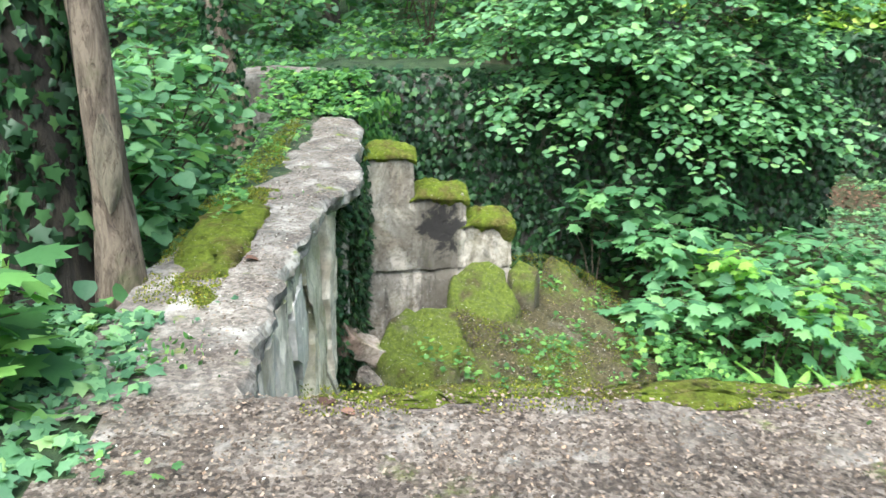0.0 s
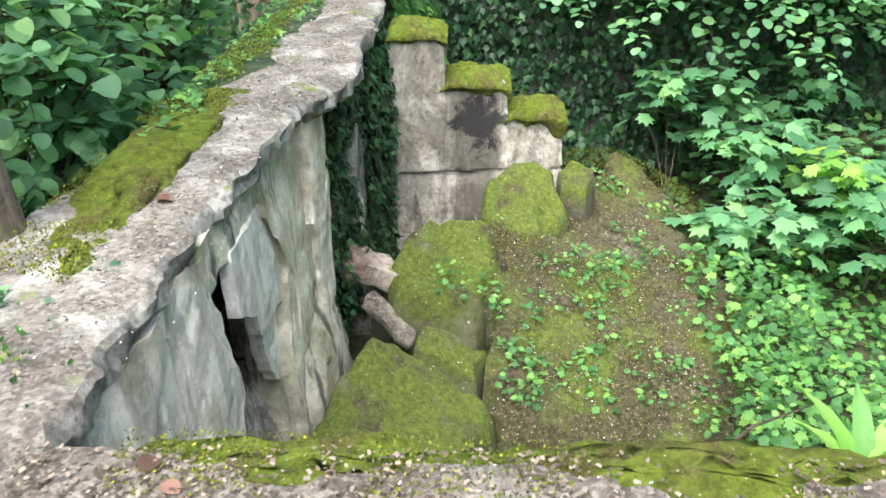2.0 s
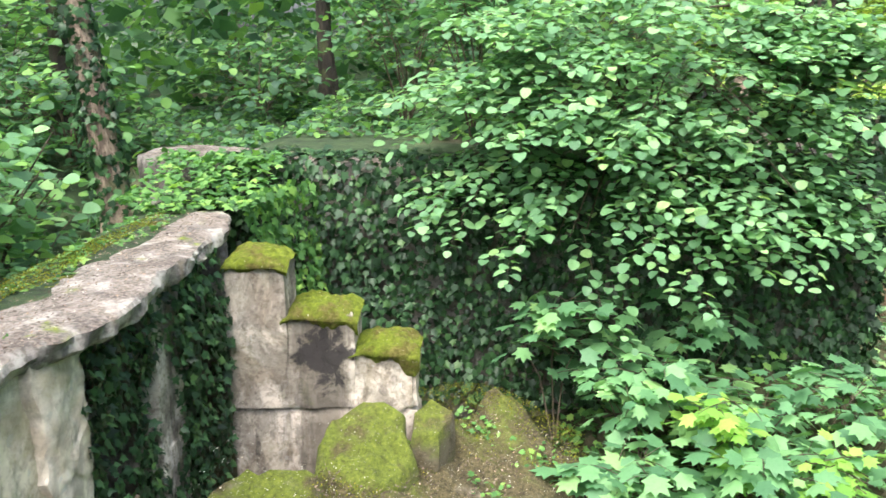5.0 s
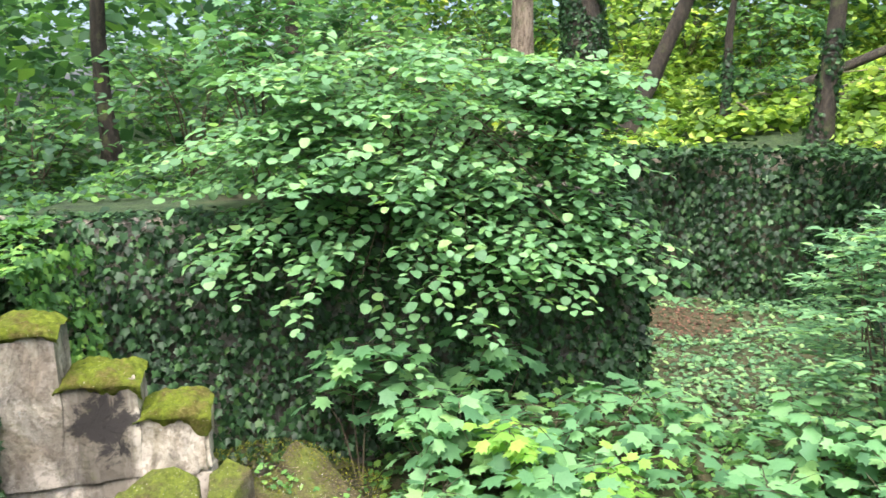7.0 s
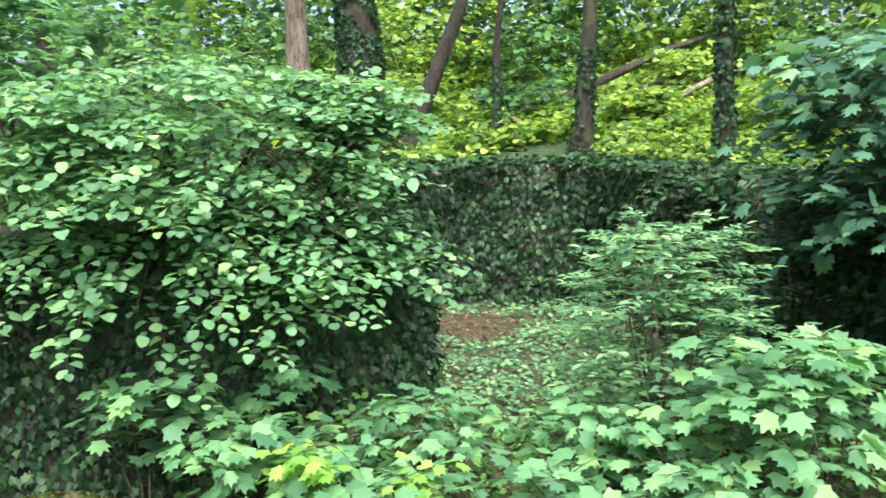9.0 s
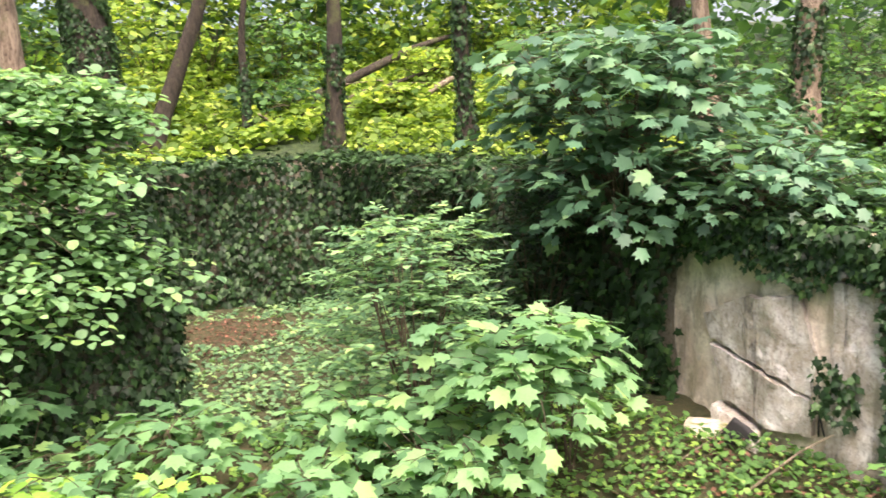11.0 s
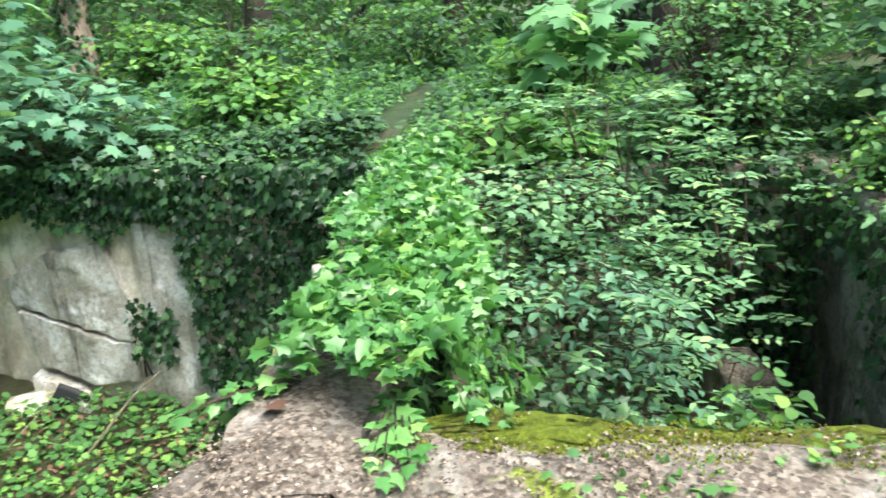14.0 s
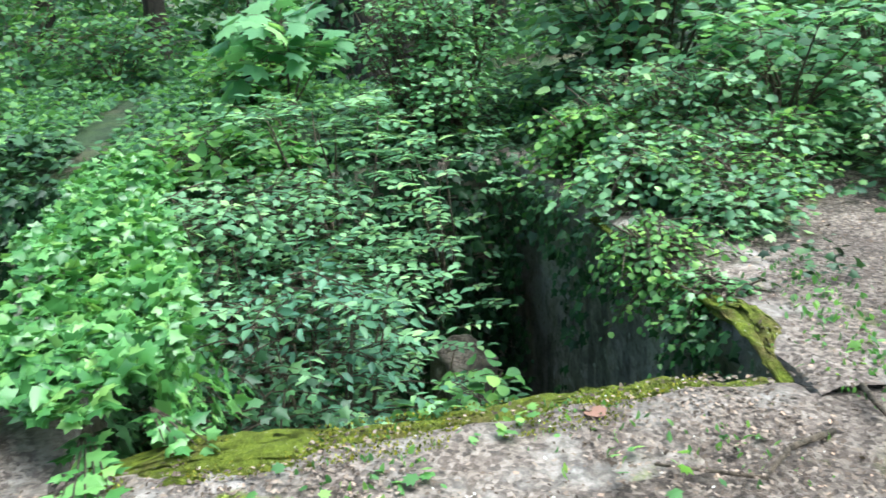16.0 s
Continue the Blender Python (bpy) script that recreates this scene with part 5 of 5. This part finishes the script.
def tufts():
    ob = thing("grass_tufts", "short grass blades sprouting through the litter", "grass", kind="stuff")
    L = Leaves()
    for x, y, n in ((5.0, -1.75, 90), (5.3, -1.9, 90), (4.7, -1.6, 60), (4.95, -0.5, 70), (4.85, 0.2, 60), (5.7, -2.1, 80), (4.6, -0.9, 40), (3.6, 1.75, 50), (1.9, 1.85, 40), (-1.15, 2.5, 60), (-1.1, 5.0, 60)):
        p = np.stack([rng.normal(x, 0.14, n), rng.normal(y, 0.11, n), np.full(n, 0.015)], 1)
        ok = np.array([not inside(PIT_A, a, c) and not inside(PIT_B, a, c) for a, c, _ in p])
        p = p[ok]
        L.add(p, np.array([0, 0, 1.0]) + rng.normal(0, 0.45, (len(p), 3)), rng.normal(0, 1, (len(p), 3)), 0.032 * rng.uniform(0.5, 1.4, len(p)))
    L.put(ob, "lance", HERB, name="blades")


tufts()


def litter():
    ob = thing("leaf_litter", "dry brown leaf scraps and twigs strewn on the ground", "litter", kind="stuff")
    L = Leaves()
    top = lambda x, y: max(ground_z(x, y), 0.012) + 0.004
    ok = lambda x, y: PITS(x, y) or (not inside(PIT_A, x, y) and not inside(PIT_B, x, y))
    mat_leaves(L, top, 3000, (-1.2, 5.2, -1.2, 2.05), 0.0165, 0.012, keep=lambda x, y: ok(x, y) and noise.noise(Vector((x, y, 4)) * 1.5) + 0.5 * noise.noise(Vector((x, y, 4)) * 5) > rng.uniform(-0.7, 0.35), tilt=0.3)
    mat_leaves(L, top, 480, (-1.3, 8.0, -4.5, -1.2), 0.02, 0.012, keep=ok, tilt=0.3)
    mat_leaves(L, lambda x, y: 0.026, 700, (-1.0, -0.4, 2.3, 8.0), 0.017, 0.008, keep=lambda x, y: not inside(PIT_A, x, y), tilt=0.25)
    mat_leaves(L, lambda x, y: mound_z(x, y) + 0.02, 500, (0.6, 2.7, 4.7, 8.0), 0.02, 0.03)
    L.put(ob, "scrap", CHIPS)
    ob = thing("russet_litter", "red brown leaf litter on the passage floor", "litter", kind="stuff")
    L = Leaves()
    mat_leaves(L, floor_z, 200, (8.0, 10.0, 13.2, 15.2), 0.06, 0.05, keep=lambda x, y: inside(PIT_A, x, y))
    mat_leaves(L, floor_z, 120, (8.3, 9.9, 3.2, 5.4), 0.06, 0.12, keep=lambda x, y: inside(PIT_A, x, y))
    L.put(ob, "scrap", REDLEAF)
    ob = thing("petals", "tiny pale fallen petals on litter and moss", "litter", kind="stuff")
    L = Leaves()
    mat_leaves(L, top, 45, (-1.2, 5.2, -1.2, 2.0), 0.010, 0.01, keep=ok)
    mat_leaves(L, lambda x, y: 0.03, 60, (-1.3, -0.5, 2.3, 8.0), 0.009, 0.006)
    mat_leaves(L, lambda x, y: mound_z(x, y) + 0.03, 75, (-0.2, 2.7, 4.4, 8.0), 0.011, 0.03)
    L.put(ob, "scrap", PETAL)


litter()


def dead_leaf(at, size, az):
    L = Leaves()
    ob = thing("dead_leaf", "curled russet dead leaf on the ground", "leaf", "dead leaves")
    L.add(np.array([at]), np.array([[math.sin(az), math.cos(az), 0.05]]), np.array([[0.1, 0.1, 1]]), np.array([size]))
    p, a, n, s = L.arrays()
    ob.data = None
    part("blade", quick_mesh("blade", *blades("round", p, a, n, s), REDLEAF), ob)


for x, y, s, az in ((-0.40, 1.95, 0.07, 0.4), (-0.33, 1.91, 0.06, 2.0), (-0.93, 3.6, 0.08, 1.4), (5.35, 1.45, 0.09, 0.7), (4.6, 1.1, 0.08, 2.2), (4.9, -0.6, 0.08, 1.0), (4.2, -0.4, 0.07, 3.0), (4.7, 0.3, 0.07, 0.1)):
    dead_leaf((x, y, 0.038), s, az)


def stick(label, pts, r, mat=DEADWOOD):
    thing("stick", label, "stick", "fallen sticks", me=quick_mesh("stick", *tube(pts, [r * (1 - 0.6 * i / (len(pts) - 1)) for i in range(len(pts))], 6, 0.3), mat))


stick("thin brown twig lying on the litter", [(4.55, -1.2, 0.03), (4.5, -1.0, 0.05), (4.42, -0.85, 0.03), (4.6, -0.6, 0.03)], 0.012, TWIG)
stick("thin brown twig lying on the litter", [(4.75, -1.5, 0.03), (4.6, -1.42, 0.045), (4.5, -1.4, 0.03)], 0.014, TWIG)
stick("long bare arching stick over the herbs", [(1.72, 3.75, -1.85), (1.8, 3.8, -1.62), (2.05, 3.95, -1.54), (2.65, 4.2, -1.5)], 0.016, TWIG)
stick("dry stalks leaning below the plastered wall", [(9.0, 4.2, -2.25), (9.3, 3.9, -1.9), (9.55, 3.7, -1.75)], 0.014)
stick("dry stalks leaning below the plastered wall", [(9.1, 5.0, -2.25), (9.4, 4.7, -1.95)], 0.012)


def fern(at):
    """Tongue-shaped fronds in a rosette."""
    ob = thing("tongue_fern", "rosette of glossy tongue shaped fern fronds", "fern")
    for i in range(9):
        az, ln = i * 0.7 + rng.uniform(-0.2, 0.2), rng.uniform(0.32, 0.45)
        out = np.array([math.sin(az), math.cos(az)])

        def blade(u, w):
            r, h = ln * (0.25 * u + 0.45 * u * u), ln * (1.0 * u - 0.35 * u * u)
            wd = 0.035 * (math.sin(min(1, u * 1.05 + 0.08) * math.pi) ** 0.5 if u < 0.93 else 0.25) * (w - 0.5) * 2
            return (at[0] + out[0] * r - out[1] * wd, at[1] + out[1] * r + out[0] * wd, at[2] + h + abs(w - 0.5) * 0.02 + 0.006 * math.sin(u * 25) * (w - 0.5))

        part("frond", quick_mesh("frond", *sheet(14, 5, blade), LIME if i % 3 else HERB), ob)


fern((1.72, 2.35, -0.42))
fern((2.0, 2.3, -0.4))


# ---------------------------------------------------------------- trees
def tree(name, label, at, r, height, lean=(0, 0), mat=BARK, ivy_to=0.0, crown=900, spread=2.6, leaf=WOODS, group="woodland trees", bend=0.25, crown_from=0.45):
    ob = thing(name, label, "tree", group)
    c = np.array(at, float)
    pts, rad = [], []
    for i in range(15):
        t = i / 14
        w = bend * np.array([noise.noise(Vector((c[0], t * 2.5, 1))), noise.noise(Vector((c[1], t * 2.5, 7))), 0]) * min(1, t * 3)
        pts.append(c + [lean[0] * t, lean[1] * t, height * t - 0.25] + w)
        rad.append(r * (1.0 - 0.75 * t + 0.55 * max(0, 0.12 - t) / 0.12))
    pieces = tube(pts, rad, 14, 0.22)
    trunk = part("trunk", quick_mesh("trunk", *pieces, mat), ob)
    L = Leaves()
    for i in range(9):
        k = rng.uniform(crown_from, 0.95)
        p = np.array(pts[int(k * 14)])
        az = i * 2.4 + rng.uniform(-0.4, 0.4)
        ln = spread * rng.uniform(0.6, 1.0)
        q = p + [math.sin(az) * ln, math.cos(az) * ln, ln * rng.uniform(0.2, 0.7)]
        m = (p + q) / 2 + [0, 0, 0.15 * ln]
        part("limb", quick_mesh("limb", *tube([p, m, q], [r * 0.35, r * 0.2, r * 0.06], 6, 0.2), mat), trunk)
        for j in range(crown // 9 // 12):
            s = rng.uniform(0.35, 1.05)
            base = p + (q - p) * s + rng.normal(0, 0.45, 3)
            L.spray(base, rng.normal(0, 1, 3) * [1, 1, 0.25], rng.uniform(0.6, 1.1), 0.19, 0.085, 0.3, 0.4, twig=0)
    L.put(ob, "round", leaf, name="crown")
    if ivy_to:
        V = Leaves()
        n = int(2 * math.pi * r * ivy_to * 330)
        z, az = rng.uniform(0, ivy_to, n), rng.uniform(0, 2 * math.pi, n)
        t = np.clip(z / height, 0, 1)
        idx = t * 14
        P = np.array(pts)
        base = np.stack([np.interp(idx, np.arange(15), P[:, k]) for k in range(3)], 1)
        out = np.stack([np.sin(az), np.cos(az), np.zeros(n)], 1)
        rr = np.interp(idx, np.arange(15), rad)
        ok = np.array([noise.noise(Vector((a * 0.8, b * 1.2, c[0]))) > -0.38 for a, b in zip(az, z)])
        pos = base + out * (rr + rng.uniform(0.0, 0.08, n))[:, None]
        V.add(pos[ok], (np.array([0, 0, -1.0]) + rng.normal(0, 0.45, (n, 3)))[ok], (out + rng.normal(0, 0.35, (n, 3)) + [0, 0, 0.3])[ok], 0.10 * rng.uniform(0.5, 1.3, ok.sum()))
        V.put(ob, "ivy", IVY, name="climbing_ivy")
    return ob


tree("ivy_tree", "thick rough trunk wrapped in ivy beside the slab", (-1.92, 3.45, -0.2), 0.22, 7.5, (-0.15, 0.2), BARK, 4.0, 250, crown_from=0.7)
tree("scarred_tree", "pale trunk with torn bark beside the slab", (-1.55, 3.35, -0.25), 0.11, 7.0, (-0.05, 0.2), PALEBARK, 0, 250, bend=0.12, crown_from=0.7)
scar = thing("bark_scar", "torn strip of bare pale wood on the trunk", "bark")
v, f = sheet(8, 16, lambda u, w: (-1.52 + 0.09 * math.sin((u - 0.5) * 1.9) * math.sin(0.15 + 2.85 * w), 3.35 - 0.125 * math.cos((u - 0.5) * 1.9), 0.42 + 0.5 * w))
part("bare_wood", quick_mesh("bare_wood", v, f, DEADWOOD), scar)
tree("leaning_tree", "slim pale trunk half wrapped in ivy behind the slab", (-1.75, 8.9, -0.5), 0.15, 8.0, (-1.2, 0.8), PALEBARK, 3.0, 250, crown_from=0.7)
for x, y, r, h, ln, m, iv, lab in (
    (9.35, 18.3, 0.22, 9, (4.4, 0.2), BARK, 0, "dark leaning woodland trunk"),
    (11.5, 17.6, 0.10, 8, (0.9, 0), BARK, 2, "thin dark woodland trunk"),
    (12.5, 15.6, 0.20, 9, (0.7, 0.3), BARK, 2.5, "woodland trunk with mossy bark and some ivy"),
    (13.1, 12.0, 0.17, 9, (-0.3, 0), BARK, 6, "straight trunk wrapped in ivy"),
    (5.7, 13.6, 0.22, 9, (0.3, 0.2), PALEBARK, 2, "pale mottled trunk behind the trench wall"),
    (8.7, 18.9, 0.62, 9, (0, 0), BARK, 8, "broad trunk hidden in dark ivy"),
    (2.4, 14.6, 0.13, 8, (-0.3, 0), BARK, 0, "slim dark woodland trunk"),
    (14.6, 6.3, 0.22, 9, (0.6, 0.3), PALEBARK, 2.5, "forked pale trunk among ivy"),
    (14.2, 7.6, 0.16, 9, (-0.3, 0.5), PALEBARK, 1, "reddish slim trunk among the foliage"),
    (18.3, 4.6, 0.26, 10, (0, 0), BARK, 1, "straight dark woodland trunk"),
    (22.6, 3.3, 0.22, 10, (0, 0), BARK, 0, "straight dark woodland trunk"),
    (20.7, 1.0, 0.24, 10, (0.2, 0), BARK, 0, "straight dark woodland trunk"),
    (14.0, -1.5, 0.26, 9, (0.2, 0), BARK, 5, "ivy clad trunk by the pit"),
    (13.3, -1.75, 0.17, 9, (0.6, 0), BARK, 0, "bare brown trunk by the pit"),
    (12.5, -2.0, 0.15, 9, (0.3, -0.2), BARK, 0, "bare brown trunk by the pit"),
    (11.6, -4.6, 0.35, 9, (0, 0), BARK, 6, "massive trunk hidden in dark ivy"),
    (-6.0, 9.5, 0.25, 9, (0.2, 0), BARK, 3, "woodland trunk in deep shade"),
    (-4.5, 13.5, 0.2, 9, (0.2, 0), BARK, 0, "woodland trunk in deep shade"),
    (-1.0, 16.5, 0.16, 9, (0.1, 0), BARK, 0, "slim dark woodland trunk"),
    (16.5, 9.5, 0.2, 10, (0.1, 0), BARK, 3, "woodland trunk with climbing ivy"),
    (17.5, -5.0, 0.25, 10, (0.1, 0), BARK, 3, "woodland trunk with climbing ivy"),
):
    tree("woodland_tree", lab, (x, y, ground_z(x, y)), r, h, ln, m, iv, 120 if y < 0 and x < 15 else 330 if y > 14 and x > 8 else 800)


stick("fallen dead trunk lying on the slope", [(12.0, 18.5, 0.9), (14.0, 18.9, 1.25), (15.5, 18.7, 1.4), (17.0, 19.0, 1.9), (20.0, 19.2, 2.6)], 0.13, BARK)
stick("fallen dark trunk leaning up the slope", [(x, 20.0 + 0.3 * math.sin(x), ground_z(x, 20.2) + 0.1 + 0.35 * k) for k, x in enumerate((14.0, 15.5, 17.0, 18.5, 20.0, 22.0))], 0.16, BARK)
stick("bare fallen bough on the slope", [(16.5, 17.0, 1.6), (18.5, 17.5, 2.2), (21.0, 18.0, 2.4)], 0.09)
for k in range(44):
    a = np.array([rng.uniform(12, 20), rng.uniform(17.5, 20.5), 0.0])
    a[2] = ground_z(a[0], a[1]) + 0.15
    d = rng.normal(0, 1, 3) * [1, 0.4, 0.35]
    stick("thin bleached fallen branch", [a, a + d * 0.5 + [0, 0, 0.15], a + d], 0.03)

bush("south_bush", "dense leafy bank beside the path", "bush", (9.6, -3.6, 0.0), 1.5, 2.2, 300, "round", ELDER, 0.12, 0.7, 0.35, gap=0.065, group="leafy bank")
bush("south_bush", "dense leafy bank beside the path", "bush", (8.9, -5.6, 0.0), 1.6, 2.2, 300, "round", MAPLE, 0.12, 0.7, 0.35, gap=0.065, group="leafy bank")
bush("south_bush", "dark ivy leaved bank beside the path", "bush", (11.2, -4.2, 0.0), 1.6, 3.0, 300, "ivy", IVY, 0.13, 0.7, 0.35, gap=0.06, group="leafy bank")
bush("south_bush", "leafy weeds crowding the path edge", "bush", (7.9, -3.7, 0.0), 0.9, 1.2, 150, "maple", MAPLE, 0.11, 0.5, 0.3, gap=0.06, group="leafy bank")
bush("south_bush", "leafy weeds crowding the path edge", "bush", (7.5, -4.9, 0.0), 0.9, 1.4, 150, "round", ELDER, 0.10, 0.5, 0.3, gap=0.06, group="leafy bank")
bush("south_bush", "low mixed weeds beside the path", "bush", (7.2, -2.75, 0.0), 0.6, 0.5, 120, "round", ELDER, 0.055, 0.4, 0.3, gap=0.05, group="leafy bank")
bush("south_bush", "low mixed weeds beside the path", "bush", (8.0, -3.0, 0.0), 0.8, 0.9, 150, "round", ELDER, 0.065, 0.4, 0.3, gap=0.05, group="leafy bank")


# some of these bushes take the leaf colour with sunlight painted in
for x, y, r, hh, m in ((10.5, 21.0, 1.4, 1.6, SUN_TINT), (13.5, 19.5, 1.5, 1.1, WOODS), (15.5, 22.5, 1.8, 2.2, WOODS), (18.5, 19.0, 1.6, 1.5, SUN_TINT), (12.0, 23.5, 2.0, 3.0, SUN_TINT), (17.0, 14.5, 1.5, 1.5, SUN_TINT), (8.0, 22.0, 1.8, 3.2, WOODS), (20.0, 16.0, 1.8, 2.4, WOODS), (15.5, 17.2, 1.2, 1.0, SUN_TINT), (21.5, 20.5, 2.0, 3.0, SUN_TINT), (14.5, 25.0, 2.2, 4.0, SUN_TINT), (18.0, 24.0, 2.2, 4.0, WOODS)):
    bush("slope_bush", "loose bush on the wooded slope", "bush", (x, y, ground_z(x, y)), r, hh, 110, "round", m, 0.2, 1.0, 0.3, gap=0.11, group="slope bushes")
for x, y, r, hh, m in ((13.5, 3.5, 1.0, 0.9, WOODS), (15.5, 1.5, 1.3, 1.1, WOODS), (14.8, 5.2, 1.0, 1.0, HERB), (17.0, 3.0, 1.5, 1.6, WOODS), (19.5, 5.5, 1.8, 2.4, WOODS), (21.5, -1.0, 2.0, 2.6, WOODS), (16.5, -2.5, 1.5, 2.0, WOODS), (23.5, 2.0, 2.2, 3.0, WOODS), (11.6, 3.1, 0.7, 0.6, HERB), (12.2, -0.2, 0.8, 0.8, HERB), (17.0, 7.0, 1.6, 2.0, WOODS), (22.0, 8.0, 2.2, 3.2, WOODS)):
    bush("forest_bush", "leafy forest undergrowth among the trunks", "bush", (x, y, ground_z(x, y)), r, hh, 150, "round", m, 0.105, 0.8, 0.25, gap=0.07, group="forest undergrowth")


for x, y, r, hh, m in ((-3.5, 11.5, 1.3, 1.3, WOODS), (-5.5, 13.5, 1.7, 2.0, WOODS), (-2.0, 15.5, 1.6, 1.4, WOODS), (0.5, 17.0, 1.8, 2.2, WOODS), (3.0, 16.5, 1.6, 2.0, WOODS), (-7.5, 10.5, 1.8, 2.4, WOODS), (-5.0, 7.0, 1.5, 1.9, WOODS), (-4.2, 4.5, 1.2, 1.7, WOODS), (-3.6, 8.8, 1.2, 1.5, HERB), (-8.0, 17.0, 2.2, 3.2, WOODS), (-3.5, 19.0, 2.2, 3.2, WOODS), (2.0, 20.5, 2.2, 3.4, WOODS), (5.5, 19.5, 1.6, 2.2, WOODS)):
    bush("forest_bush", "leafy forest undergrowth in the shade", "bush", (x, y, ground_z(x, y)), r, hh, 110, "round", m, 0.15, 0.8, 0.25, gap=0.085, group="forest undergrowth")


for x, y, r, hh, kind, m in ((6.6, -2.35, 0.35, 0.3, "maple", ELDER), (6.9, -2.55, 0.4, 0.4, "lance", HERB), (7.6, -2.5, 0.5, 0.5, "maple", ELDER), (7.4, -3.2, 0.6, 0.55, "maple", HERB), (8.5, -2.7, 0.7, 0.8, "ivy", ELDER), (6.9, -4.0, 0.6, 0.7, "maple", ELDER), (6.6, -4.8, 0.7, 0.9, "lance", ELDER)):
    bush("path_weeds", "mixed leafy weeds between the pit rim and the path", "herb", (x, y, 0.0), r, hh, 110, kind, m, 0.06, 0.35, 0.3, gap=0.04, group="weeds by the path")


# ---------------------------------------------------------------- distant woods
def far_woods():
    ob = thing("distant_woods", "deep green woodland foliage closing every view", "woodland", kind="stuff")
    # second set: north-east leaves, sunlight painted into their colour
    for mat, n, r0, r1, size in ((WOODS, 210000, 14, 42, 0.42), (SUN_TINT, 70000, 19, 42, 0.32)):
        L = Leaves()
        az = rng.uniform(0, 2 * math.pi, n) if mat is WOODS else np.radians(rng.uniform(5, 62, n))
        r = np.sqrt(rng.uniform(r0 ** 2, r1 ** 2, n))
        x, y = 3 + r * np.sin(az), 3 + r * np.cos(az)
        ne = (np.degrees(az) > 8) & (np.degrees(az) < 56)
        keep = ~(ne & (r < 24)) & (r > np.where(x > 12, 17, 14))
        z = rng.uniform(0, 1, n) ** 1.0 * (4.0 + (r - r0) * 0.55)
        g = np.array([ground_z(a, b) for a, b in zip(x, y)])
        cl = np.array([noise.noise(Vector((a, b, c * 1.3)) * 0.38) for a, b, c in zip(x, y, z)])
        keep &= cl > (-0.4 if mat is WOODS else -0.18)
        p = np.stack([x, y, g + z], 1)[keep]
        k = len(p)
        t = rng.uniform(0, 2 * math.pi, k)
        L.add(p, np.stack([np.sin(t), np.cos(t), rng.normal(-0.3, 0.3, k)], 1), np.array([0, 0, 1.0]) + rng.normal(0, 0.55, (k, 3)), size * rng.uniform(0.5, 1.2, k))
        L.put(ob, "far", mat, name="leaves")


far_woods()


# ---------------------------------------------------------------- scrawl on the plaster
scrawl = thing("painted_scrawl", "faded black illegible strokes painted on pale plaster", "graffiti")
for i, (dy, z0, z1, sl) in enumerate(((0.0, -1.95, -1.72, 0.0), (-0.07, -1.93, -1.74, 0.05), (-0.13, -1.95, -1.74, -0.04), (-0.2, -1.92, -1.73, 0.06), (-0.28, -1.95, -1.72, 0.0), (-0.34, -1.93, -1.73, 0.05))):
    y = 4.25 + dy
    x = 9.9 + (y - 3.6) * 0.17 - 0.085
    part("stroke", quick_mesh("stroke", *tube([(x, y, z0), (x - 0.004, y + sl * 0.5, (z0 + z1) / 2), (x, y + sl, z1)], [0.009, 0.01, 0.008], 5), CHAR), scrawl)
